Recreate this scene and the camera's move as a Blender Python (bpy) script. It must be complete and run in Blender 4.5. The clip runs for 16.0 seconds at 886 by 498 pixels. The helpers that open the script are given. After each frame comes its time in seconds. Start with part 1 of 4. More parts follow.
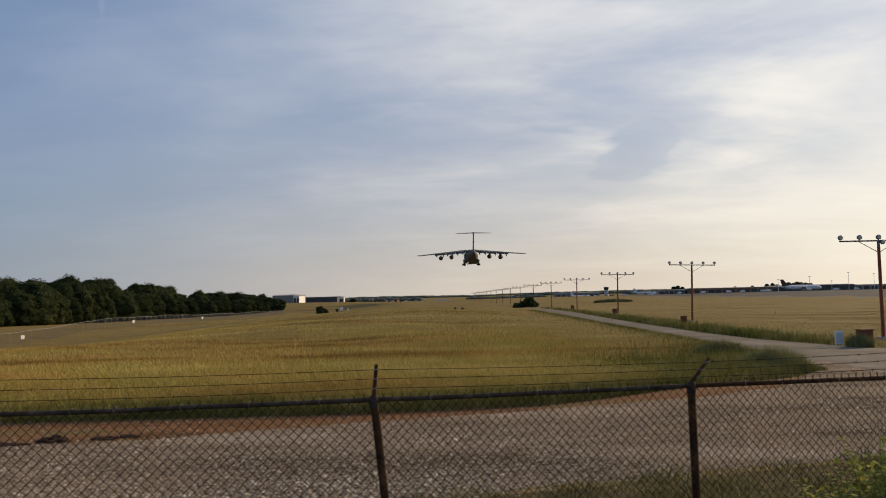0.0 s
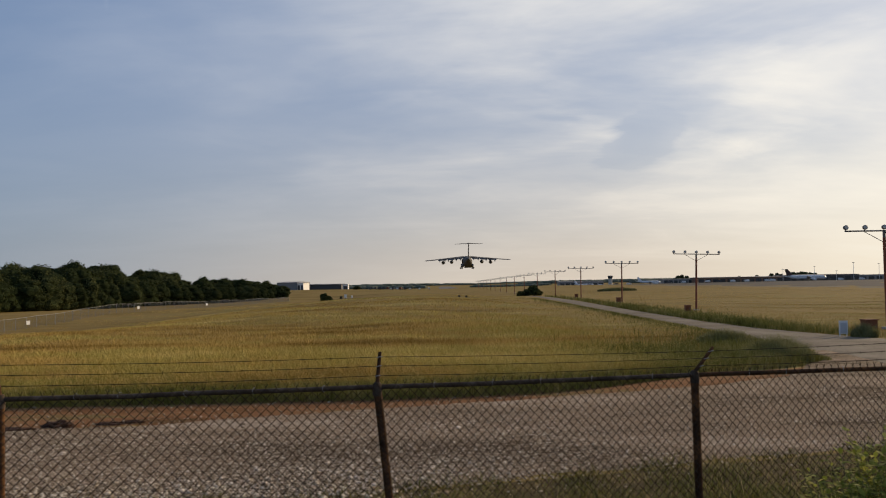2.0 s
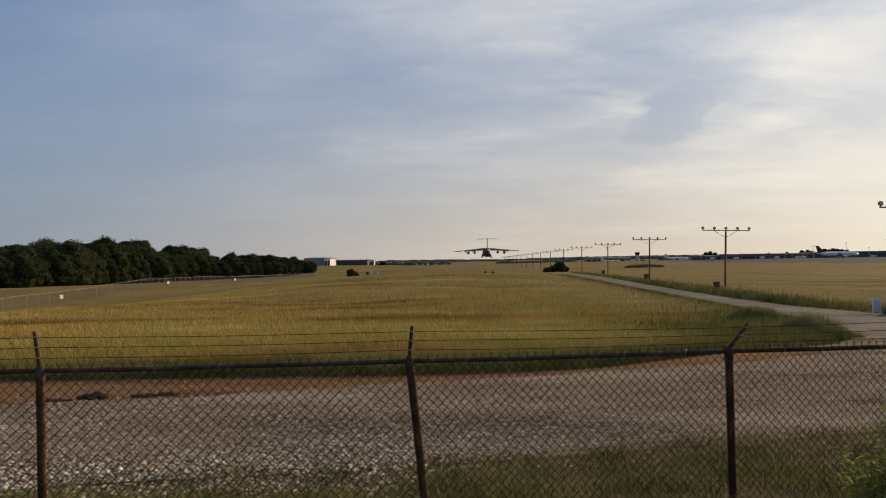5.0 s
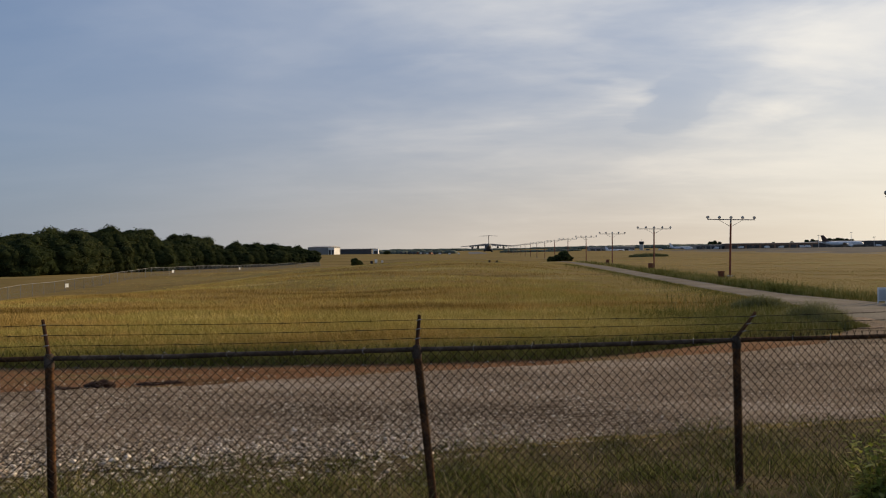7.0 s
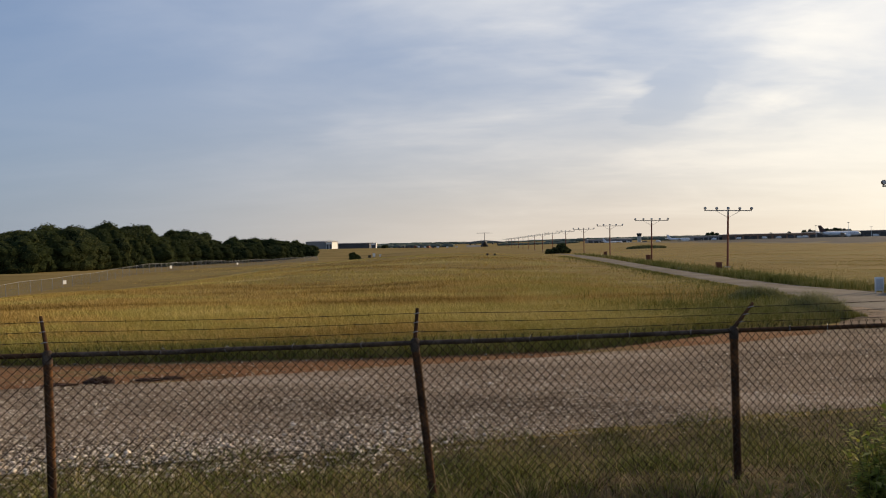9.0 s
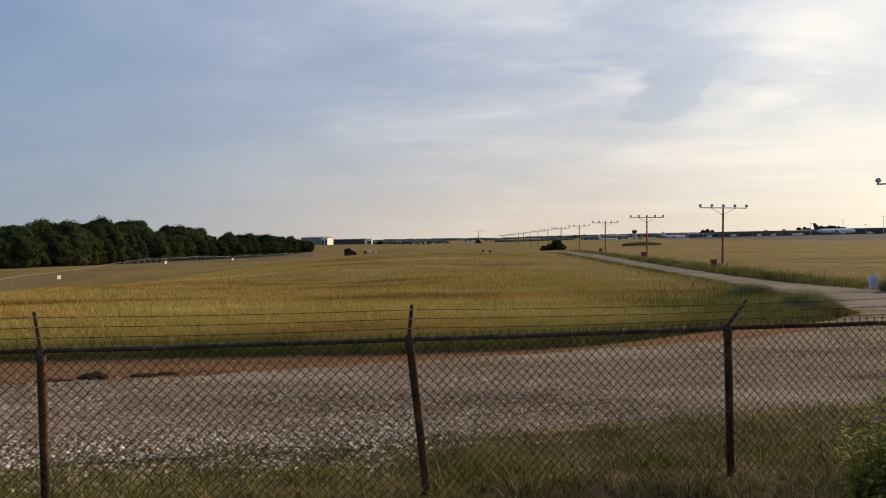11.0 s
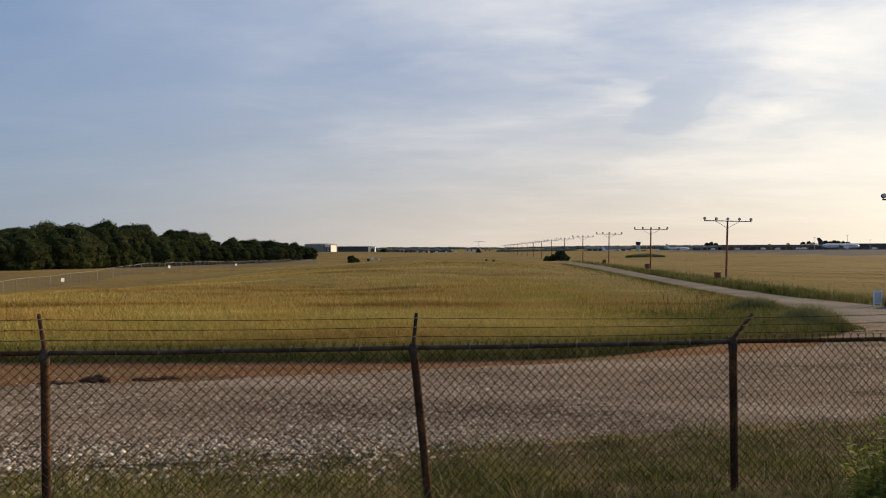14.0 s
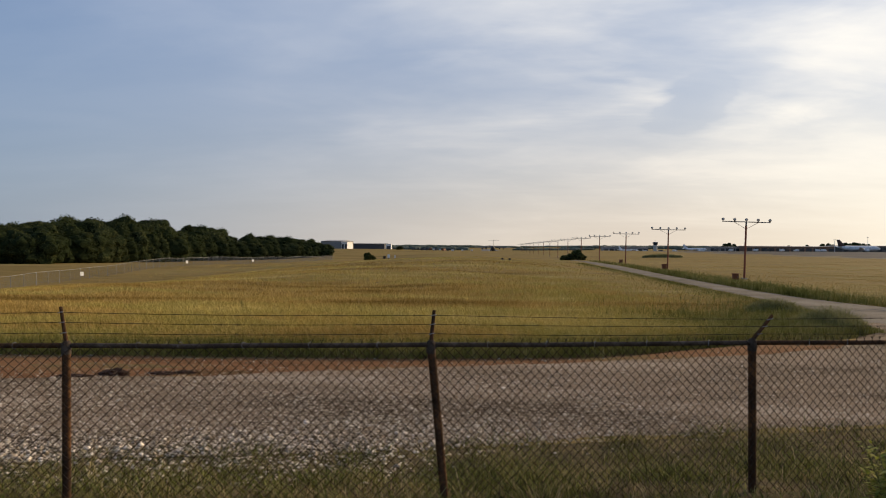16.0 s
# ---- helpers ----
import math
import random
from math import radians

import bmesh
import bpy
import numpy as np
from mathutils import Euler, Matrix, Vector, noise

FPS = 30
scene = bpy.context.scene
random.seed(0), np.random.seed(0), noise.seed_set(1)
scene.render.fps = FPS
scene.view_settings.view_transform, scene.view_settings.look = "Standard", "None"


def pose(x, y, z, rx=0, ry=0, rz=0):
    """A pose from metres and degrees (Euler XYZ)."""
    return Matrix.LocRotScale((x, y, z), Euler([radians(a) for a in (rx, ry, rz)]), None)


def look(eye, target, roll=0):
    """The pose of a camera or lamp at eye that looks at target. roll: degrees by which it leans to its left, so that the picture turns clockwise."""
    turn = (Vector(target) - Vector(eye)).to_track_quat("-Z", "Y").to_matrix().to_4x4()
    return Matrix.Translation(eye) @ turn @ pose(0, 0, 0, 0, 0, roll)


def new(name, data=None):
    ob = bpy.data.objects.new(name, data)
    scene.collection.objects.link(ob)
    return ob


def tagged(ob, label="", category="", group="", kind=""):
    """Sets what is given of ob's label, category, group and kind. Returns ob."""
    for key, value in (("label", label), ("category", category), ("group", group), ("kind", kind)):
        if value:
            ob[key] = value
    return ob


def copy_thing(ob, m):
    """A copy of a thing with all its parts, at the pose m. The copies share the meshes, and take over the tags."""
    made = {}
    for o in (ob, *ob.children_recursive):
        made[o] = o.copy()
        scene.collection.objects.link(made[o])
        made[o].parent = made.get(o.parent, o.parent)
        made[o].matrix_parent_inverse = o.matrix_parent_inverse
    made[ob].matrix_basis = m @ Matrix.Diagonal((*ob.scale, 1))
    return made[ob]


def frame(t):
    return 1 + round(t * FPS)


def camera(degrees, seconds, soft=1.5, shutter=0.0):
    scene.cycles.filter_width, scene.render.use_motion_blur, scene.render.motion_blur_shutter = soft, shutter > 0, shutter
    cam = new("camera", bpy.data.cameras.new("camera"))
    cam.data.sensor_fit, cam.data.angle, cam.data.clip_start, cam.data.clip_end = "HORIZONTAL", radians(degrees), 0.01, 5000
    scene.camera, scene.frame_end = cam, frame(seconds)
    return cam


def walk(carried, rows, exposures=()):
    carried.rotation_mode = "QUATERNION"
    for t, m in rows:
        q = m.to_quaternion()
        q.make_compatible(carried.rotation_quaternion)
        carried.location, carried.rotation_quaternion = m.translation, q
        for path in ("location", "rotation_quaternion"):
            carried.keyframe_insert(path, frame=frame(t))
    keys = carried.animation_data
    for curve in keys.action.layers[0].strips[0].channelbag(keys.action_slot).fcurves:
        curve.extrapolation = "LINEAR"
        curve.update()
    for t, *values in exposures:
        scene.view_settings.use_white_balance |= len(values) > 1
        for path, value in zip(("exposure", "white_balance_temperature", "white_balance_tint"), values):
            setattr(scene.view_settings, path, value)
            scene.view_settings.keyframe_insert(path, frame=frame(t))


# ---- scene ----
cam = camera(58.0, 16.0, soft=1.05)
PATH = [
    (0, (0.087, -0.062, 2.779), (0.098, 1.934, 2.895), -1.3),
    (0.5, (0.086, -0.053, 2.778), (0.078, 1.944, 2.89), -1.2),
    (1, (0.085, -0.041, 2.781), (0.062, 1.956, 2.887), -1.3),
    (1.5, (0.09, -0.041, 2.779), (0.075, 1.956, 2.874), -1.3),
    (2, (0.089, -0.05, 2.778), (0.089, 1.948, 2.864), -1.0),
    (2.5, (0.083, -0.045, 2.777), (0.077, 1.953, 2.855), -0.8),
    (3, (0.077, -0.03, 2.775), (0.057, 1.968, 2.845), -0.8),
    (3.5, (0.062, -0.027, 2.768), (0.029, 1.972, 2.827), -0.9),
    (4, (0.052, -0.027, 2.768), (0.005, 1.972, 2.815), -0.9),
    (6.5, (0.005, -0.026, 2.765), (-0.07, 1.972, 2.771), -0.8),
    (7, (0.001, -0.022, 2.763), (-0.075, 1.976, 2.763), -0.8),
    (7.5, (0.008, -0.035, 2.766), (-0.06, 1.964, 2.759), -1.0),
    (8, (0.004, -0.032, 2.763), (-0.063, 1.967, 2.749), -1.2),
    (8.5, (0.005, -0.026, 2.761), (-0.066, 1.972, 2.746), -1.3),
    (11, (0.014, -0.023, 2.764), (-0.046, 1.976, 2.738), -1.1),
    (11.5, (0.021, -0.015, 2.759), (-0.011, 1.984, 2.737), -1.1),
    (12, (0.015, -0.021, 2.764), (-0.019, 1.978, 2.743), -0.9),
    (12.5, (0.008, -0.025, 2.76), (-0.033, 1.974, 2.741), -0.7),
    (13, (-0.002, -0.021, 2.765), (-0.049, 1.978, 2.747), -0.4),
    (13.5, (0.001, -0.01, 2.766), (-0.059, 1.989, 2.757), -0.2),
    (14, (-0.007, -0.015, 2.763), (-0.075, 1.983, 2.759), -0.2),
    (14.5, (-0.017, -0.029, 2.766), (-0.094, 1.969, 2.765), -0.0),
    (15, (-0.019, -0.024, 2.766), (-0.104, 1.974, 2.763), 0.2),
    (15.5, (-0.024, -0.025, 2.763), (-0.121, 1.972, 2.756), 0.2),
    (16, (-0.029, -0.02, 2.758), (-0.137, 1.977, 2.749), 0.4),
]
EXPOSURE = [(0, -0.06), (4, -0.12), (7, -0.14), (8, -0.02), (8.5, 0.08), (11, 0.08), (16, 0.10)]
walk(cam, [(t, look(eye, target, roll)) for t, eye, target, roll in PATH], EXPOSURE)

# ---- light ----
SUN_AZ, SUN_EL = 50.0, 19.0      # degrees to the right of +y, above the horizon
sun_dir = Vector((math.sin(radians(SUN_AZ)) * math.cos(radians(SUN_EL)), math.cos(radians(SUN_AZ)) * math.cos(radians(SUN_EL)), math.sin(radians(SUN_EL))))
sun = new("sun", bpy.data.lights.new("sun", "SUN"))
sun.data.energy, sun.data.angle, sun.data.color = 4.4, radians(0.6), (1.0, 0.75, 0.47)
sun.matrix_world = look(sun_dir * 100, (0, 0, 0))


def sky_world():
    w = bpy.data.worlds.new("sky")
    scene.world = w
    w.use_nodes = True
    nt = w.node_tree
    nt.nodes.clear()
    N, L = nt.nodes.new, nt.links.new

    def math_node(op, a, b=None, clamp=False):
        n = N("ShaderNodeMath")
        n.operation, n.use_clamp = op, clamp
        for i, v in enumerate((a, b)):
            if v is None:
                continue
            if isinstance(v, (int, float)):
                n.inputs[i].default_value = v
            else:
                L(v, n.inputs[i])
        return n.outputs[0]

    def ramp(fac, lo, hi, a=0.0, b=1.0):
        n = N("ShaderNodeMapRange")
        n.interpolation_type = "SMOOTHSTEP"
        L(fac, n.inputs[0])
        for i, v in enumerate((lo, hi, a, b)):
            n.inputs[i + 1].default_value = v
        return n.outputs[0]

    def mix(fac, a, b):
        n = N("ShaderNodeMix")
        n.data_type = "RGBA"
        if isinstance(fac, float):
            n.inputs[0].default_value = fac
        else:
            L(fac, n.inputs[0])
        for i, v in ((6, a), (7, b)):
            if isinstance(v, tuple):
                n.inputs[i].default_value = (*v, 1)
            else:
                L(v, n.inputs[i])
        return n.outputs[2]

    sky = N("ShaderNodeTexSky")
    sky.sky_type, sky.sun_disc = "NISHITA", False
    sky.sun_elevation, sky.sun_rotation = radians(SUN_EL), radians(SUN_AZ)
    sky.air_density, sky.dust_density, sky.ozone_density = 1.0, 1.2, 1.5
    tc = N("ShaderNodeTexCoord")
    d = tc.outputs["Generated"]
    sep = N("ShaderNodeSeparateXYZ")
    L(d, sep.inputs[0])
    dot = N("ShaderNodeVectorMath")
    dot.operation = "DOT_PRODUCT"
    L(d, dot.inputs[0])
    dot.inputs[1].default_value = sun_dir
    near_sun = ramp(dot.outputs["Value"], 0.30, 0.95)
    z = math_node("MAXIMUM", sep.outputs[2], 0.0)
    # cloud sheet seen in perspective
    inv = math_node("DIVIDE", 1.0, math_node("ADD", z, 0.16))
    comb = N("ShaderNodeCombineXYZ")
    L(math_node("MULTIPLY", sep.outputs[0], inv), comb.inputs[0])
    L(math_node("MULTIPLY", sep.outputs[1], inv), comb.inputs[1])

    def cloud(scale, rot, loc, size, detail, rough, dist):
        m = N("ShaderNodeMapping")
        L(comb.outputs[0], m.inputs[0])
        m.inputs["Location"].default_value = loc
        m.inputs["Rotation"].default_value = (0, 0, radians(rot))
        m.inputs["Scale"].default_value = (*scale, 1)
        n = N("ShaderNodeTexNoise")
        L(m.outputs[0], n.inputs["Vector"])
        n.inputs["Scale"].default_value, n.inputs["Detail"].default_value = size, detail
        n.inputs["Roughness"].default_value, n.inputs["Distortion"].default_value = rough, dist
        return n.outputs[0]

    broad = ramp(cloud((0.55, 0.9), 25, (3.1, 1.7, 0), 0.9, 5, 0.52, 0.5), 0.34, 0.70)
    wisp = ramp(cloud((0.75, 1.2), 38, (0.4, 5.2, 0), 1.7, 6, 0.52, 0.6), 0.40, 0.74)
    streak = ramp(cloud((0.30, 1.7), 8, (2.0, 0.3, 0), 1.5, 7, 0.55, 0.4), 0.48, 0.76)
    mottle = ramp(cloud((1.0, 1.5), 15, (5.0, 2.3, 0), 5.5, 4, 0.5, 0.3), 0.35, 0.70)
    gap = ramp(cloud((0.8, 1.1), -20, (7.3, 2.2, 0), 1.2, 6, 0.55, 0.6), 0.36, 0.66, 0.55, 1.0)
    veil = math_node("ADD", math_node("MULTIPLY", broad, 0.50), math_node("ADD", math_node("MULTIPLY", wisp, 0.24), math_node("MULTIPLY", streak, 0.20)))
    veil = math_node("ADD", veil, math_node("MULTIPLY", mottle, 0.07))
    # single clouds and gaps: bearing, rise, half width, half height, lean, amount
    ahead = math_node("MAXIMUM", sep.outputs[1], 0.05)
    bearing = math_node("DIVIDE", sep.outputs[0], ahead)
    rise = math_node("DIVIDE", sep.outputs[2], ahead)
    ragged = math_node("MULTIPLY", math_node("SUBTRACT", cloud((1.2, 1.6), 0, (1.0, 9.0, 0), 3.2, 4, 0.5, 0.5), 0.5), 1.7)
    hole = None
    for u, e, ru, re, lean, amount in CLOUDS:
        c, k = math.cos(radians(lean)), math.sin(radians(lean))
        du, de = math_node("SUBTRACT", bearing, u), math_node("SUBTRACT", rise, e)
        a = math_node("ADD", math_node("MULTIPLY", du, c / ru), math_node("MULTIPLY", de, k / ru))
        b = math_node("ADD", math_node("MULTIPLY", du, -k / re), math_node("MULTIPLY", de, c / re))
        d2 = math_node("ADD", math_node("MULTIPLY", a, a), math_node("MULTIPLY", b, b))
        far = math_node("ADD", math_node("SQRT", d2), ragged if re > 0.012 else 0.0)
        spot = ramp(far, 0.2, 1.35, 1.0, 0.0)
        if amount < -0.3:
            hole = spot
        veil = math_node("ADD", veil, math_node("MULTIPLY", spot, amount))
    veil = math_node("MAXIMUM", veil, 0.0)
    side = ramp(dot.outputs["Value"], 0.15, 0.92, 0.45, 1.15)
    veil = math_node("MULTIPLY", math_node("MULTIPLY", veil, side), gap, True)
    body = math_node("ADD", math_node("MULTIPLY", veil, 0.8), 0.32, True)
    glow = math_node("MULTIPLY", ramp(dot.outputs["Value"], 0.52, 0.98, 0.0, 0.95), math_node("MULTIPLY", gap, body))
    glow = math_node("MULTIPLY", glow, math_node("SUBTRACT", 1.0, math_node("MULTIPLY", hole, 0.55)))
    base = mix(0.62, sky.outputs[0], SKY_MID)
    cloud_col = mix(near_sun, CLOUD_FAR, CLOUD_SUN)
    col = mix(veil, base, cloud_col)
    col = mix(glow, col, CLOUD_SUN)
    haze_col = mix(ramp(dot.outputs["Value"], 0.05, 0.80), HAZE_FAR, mix(ramp(dot.outputs["Value"], 0.72, 0.97), HAZE_SUN, HAZE_GLOW))
    haze = math_node("POWER", math_node("SUBTRACT", 1.0, z), 7.0)
    col = mix(math_node("MULTIPLY", haze, 0.85), col, haze_col)
    bg = N("ShaderNodeBackground")
    L(col, bg.inputs[0])
    bg.inputs[1].default_value = 0.1
    out = N("ShaderNodeOutputWorld")
    L(bg.outputs[0], out.inputs[0])


SKY_MID = (1.68, 2.77, 5.15)
CLOUD_FAR, CLOUD_SUN = (4.55, 5.2, 6.45), (10.4, 10.0, 9.3)
HAZE_FAR, HAZE_SUN = (3.05, 3.5, 3.95), (7.8, 6.6, 5.15)
HAZE_GLOW = (10.2, 9.2, 7.2)
CLOUDS = ((0.250, 0.172, 0.055, 0.030, 30, -0.6), (0.214, 0.188, 0.060, 0.016, -8, 0.24), (0.330, 0.150, 0.110, 0.022, 22, 0.30), (0.455, 0.240, 0.14, 0.055, 25, 0.30),
          (-0.553, 0.161, 0.090, 0.010, -4, 0.30), (0.060, 0.225, 0.14, 0.05, 10, 0.16), (-0.422, 0.378, 0.005, 0.026, 0, 0.30), (-0.30, 0.10, 0.26, 0.02, 6, 0.12))
sky_world()


# ---- materials ----
def material(name, colors, rough=0.85, scale=6.0, fine=60.0, bump=0.25, bump_dist=0.01, metal=0.0, island=0.0, obj=0.0, translucent=0.0, spec=0.3, stretch=(1, 1, 1), spread=(0.35, 0.65), blend=0.6):
    """Two scales of noise between the colours, fine relief, and where wanted a shift from piece to piece."""
    m = bpy.data.materials.new(name)
    m.use_nodes = True
    nt = m.node_tree
    N, L = nt.nodes.new, nt.links.new
    bsdf = nt.nodes["Principled BSDF"]
    tc = N("ShaderNodeTexCoord")
    mp = N("ShaderNodeMapping")
    L(tc.outputs["Object"], mp.inputs[0])
    mp.inputs["Scale"].default_value = stretch
    big, small = N("ShaderNodeTexNoise"), N("ShaderNodeTexNoise")
    for n, s, det in ((big, scale, 4), (small, fine, 5)):
        L(mp.outputs[0], n.inputs["Vector"])
        n.inputs["Scale"].default_value, n.inputs["Detail"].default_value = s, det
        n.inputs["Roughness"].default_value = 0.6
    add = N("ShaderNodeMath")
    add.operation = "MULTIPLY_ADD"
    L(big.outputs[0], add.inputs[0])
    add.inputs[1].default_value = blend
    half = N("ShaderNodeMath")
    half.operation = "MULTIPLY"
    L(small.outputs[0], half.inputs[0])
    half.inputs[1].default_value = 1 - blend
    L(half.outputs[0], add.inputs[2])
    fac = add.outputs[0]
    for amount, kind in ((island, "Random Per Island"), (obj, "Random")):
        if amount:
            g = N("ShaderNodeNewGeometry") if kind == "Random Per Island" else N("ShaderNodeObjectInfo")
            sub = N("ShaderNodeMath")
            sub.operation = "MULTIPLY_ADD"
            L(g.outputs[kind], sub.inputs[0])
            sub.inputs[1].default_value = amount
            sub.inputs[2].default_value = -amount / 2
            s = N("ShaderNodeMath")
            L(fac, s.inputs[0])
            L(sub.outputs[0], s.inputs[1])
            fac = s.outputs[0]
    cr = N("ShaderNodeValToRGB")
    L(fac, cr.inputs[0])
    els = cr.color_ramp.elements
    while len(els) < len(colors):
        els.new(0.5)
    for i, c in enumerate(colors):
        els[i].position = spread[0] + (spread[1] - spread[0]) * i / max(1, len(colors) - 1)
        els[i].color = (*c, 1)
    L(cr.outputs[0], bsdf.inputs["Base Color"])
    bsdf.inputs["Roughness"].default_value, bsdf.inputs["Metallic"].default_value = rough, metal
    bsdf.inputs["Specular IOR Level"].default_value = spec
    if bump:
        b = N("ShaderNodeBump")
        L(small.outputs[0], b.inputs["Height"])
        b.inputs["Strength"].default_value, b.inputs["Distance"].default_value = bump, bump_dist
        L(b.outputs[0], bsdf.inputs["Normal"])
    if translucent:
        t = N("ShaderNodeBsdfTranslucent")
        L(cr.outputs[0], t.inputs[0])
        mx = N("ShaderNodeMixShader")
        mx.inputs[0].default_value = translucent
        L(bsdf.outputs[0], mx.inputs[1])
        L(t.outputs[0], mx.inputs[2])
        L(mx.outputs[0], nt.nodes["Material Output"].inputs[0])
    return m


M_SOIL = material("dry_field_soil", [(0.13, 0.094, 0.030), (0.18, 0.128, 0.042), (0.225, 0.155, 0.055), (0.17, 0.15, 0.047)], 0.95, 0.03, 0.5, 0.4, 0.25, stretch=(0.45, 1.6, 1), spread=(0.38, 0.62), spec=0.03)
M_FIELD = material("dry_grass", [(0.25, 0.163, 0.042), (0.44, 0.293, 0.082), (0.57, 0.395, 0.12), (0.40, 0.335, 0.083), (0.59, 0.455, 0.143), (0.67, 0.52, 0.195)], 0.95, 0.045, 0.30, 0, island=0.03, translucent=0.03, stretch=(0.4, 1.3, 1), spread=(0.42, 0.595), spec=0.03, blend=0.65)
M_VERGE = material("green_verge_grass", [(0.072, 0.08, 0.017), (0.14, 0.142, 0.031), (0.27, 0.235, 0.065), (0.46, 0.385, 0.17)], 0.9, 0.25, 2.0, 0, island=0.24, translucent=0.04, spread=(0.28, 0.72), spec=0.05)
M_BANK = material("bank_grass", [(0.030, 0.037, 0.010), (0.078, 0.09, 0.021), (0.19, 0.175, 0.048), (0.15, 0.172, 0.036), (0.44, 0.34, 0.16)], 0.9, 0.9, 4.0, 0, island=0.55, translucent=0.16, spread=(0.26, 0.74), spec=0.04)
M_WEED = material("green_weed", [(0.10, 0.11, 0.045), (0.17, 0.175, 0.075), (0.28, 0.26, 0.12)], 0.85, 1.0, 5.0, 0, island=0.4, translucent=0.2, spec=0.06)
M_GRAVEL = material("gravel_bed", [(0.066, 0.044, 0.025), (0.14, 0.103, 0.067), (0.235, 0.187, 0.135), (0.19, 0.118, 0.066), (0.35, 0.29, 0.222)], 0.95, 0.30, 20, 1.0, 0.06, stretch=(0.45, 1.4, 1), spread=(0.42, 0.58), spec=0.05, blend=0.5)
M_STONE = material("pale_stone", [(0.14, 0.105, 0.067), (0.31, 0.245, 0.165), (0.54, 0.455, 0.34), (0.80, 0.715, 0.575)], 0.9, 0.4, 40, 0.4, 0.005, island=0.6, spread=(0.18, 0.82), spec=0.05)
M_RED = material("red_clay", [(0.088, 0.057, 0.025), (0.155, 0.072, 0.029), (0.195, 0.10, 0.046), (0.125, 0.10, 0.036)], 0.95, 0.5, 6, 0.9, 0.05, stretch=(0.3, 1.4, 1), spread=(0.38, 0.62), spec=0.05)
M_ROAD = material("worn_asphalt", [(0.09, 0.074, 0.053), (0.14, 0.12, 0.095), (0.19, 0.165, 0.13)], 0.95, 0.35, 9, 0.6, 0.02, spread=(0.38, 0.62), spec=0.08)
M_TAXI = material("pale_taxiway_concrete", [(0.11, 0.105, 0.095), (0.15, 0.145, 0.13)], 0.95, 0.05, 1.0, 0.2, spec=0.03)
M_APRON = material("grey_apron_asphalt", [(0.04, 0.039, 0.037), (0.06, 0.058, 0.055), (0.085, 0.082, 0.078)], 0.95, 0.02, 0.3, 0.2, 0.02, stretch=(0.4, 1.4, 1), spec=0.05)
M_RUNWAY = material("worn_runway_asphalt", [(0.09, 0.088, 0.085), (0.13, 0.127, 0.122)], 0.85, 0.05, 1.0, 0.05, spec=0.12)
M_CONC = material("pale_concrete", [(0.30, 0.29, 0.27), (0.40, 0.38, 0.35)], 0.85, 0.05, 1.0, 0.2)
M_GALV = material("weathered_galvanised_steel", [(0.042, 0.030, 0.021), (0.078, 0.058, 0.043), (0.14, 0.11, 0.085)], 0.9, 5, 45, 0.3, 0.002, spec=0.05)
M_RUST = material("rusty_steel", [(0.032, 0.020, 0.013), (0.075, 0.040, 0.021), (0.19, 0.088, 0.036)], 0.95, 4, 50, 0.5, 0.003, spec=0.06)
M_TIE = material("bright_aluminium", [(0.20, 0.20, 0.20), (0.30, 0.30, 0.30)], 0.5, 5, 40, 0, metal=0.3)
M_WIRE = material("dull_wire", [(0.026, 0.019, 0.013), (0.07, 0.052, 0.038)], 0.9, 3, 30, 0, spec=0.08)
M_MASTRED = material("faded_red_paint", [(0.11, 0.035, 0.02), (0.19, 0.055, 0.028), (0.25, 0.09, 0.05)], 0.65, 2, 20, 0.2, 0.004)
M_MASTGREY = material("grey_metal", [(0.08, 0.08, 0.08), (0.17, 0.17, 0.165)], 0.5, 3, 30, 0.1, metal=0.4)
M_LAMP = material("lamp_glass", [(0.35, 0.35, 0.33), (0.5, 0.5, 0.48)], 0.15, 3, 30, 0, spec=0.6)
M_CAB = material("rust_red_cabinet_paint", [(0.11, 0.04, 0.02), (0.22, 0.075, 0.035)], 0.7, 3, 25, 0.2, 0.004)
M_WHITE = material("white_paint", [(0.62, 0.62, 0.60), (0.80, 0.80, 0.78)], 0.6, 1.5, 20, 0.1, 0.004)
M_GREYP = material("grey_paint", [(0.46, 0.47, 0.48), (0.55, 0.56, 0.57)], 0.6, 1.5, 20, 0.1, 0.004)
M_LEAF = material("tree_leaves", [(0.028, 0.037, 0.013), (0.050, 0.061, 0.020), (0.082, 0.088, 0.032)], 0.9, 0.18, 1.5, 0, island=0.12, obj=0.40, translucent=0.08, spec=0.03)
# leaf green darkened to put the shade inside crowns into the colour
M_CORE = material("shade_dark_foliage", [(0.012, 0.018, 0.008), (0.024, 0.032, 0.012)], 0.95, 0.4, 2, 0.8, 0.4, spec=0.02)
M_BARK = material("bark", [(0.05, 0.04, 0.03), (0.12, 0.095, 0.07)], 0.9, 2, 18, 0.6, 0.02)
# distance haze is mixed into this paler, greyer woodland colour
M_FARWOOD = material("hazed_far_woodland", [(0.085, 0.10, 0.075), (0.115, 0.125, 0.095)], 0.95, 0.02, 0.2, 0.3, 2.0, spec=0.02)
M_PLANE = material("grey_aircraft_paint", [(0.085, 0.083, 0.081), (0.125, 0.122, 0.119)], 0.8, 0.3, 3, 0.05, 0.01, spec=0.1)
M_DARK = material("black_rubber", [(0.02, 0.02, 0.02), (0.045, 0.045, 0.045)], 0.8, 3, 30, 0.2)
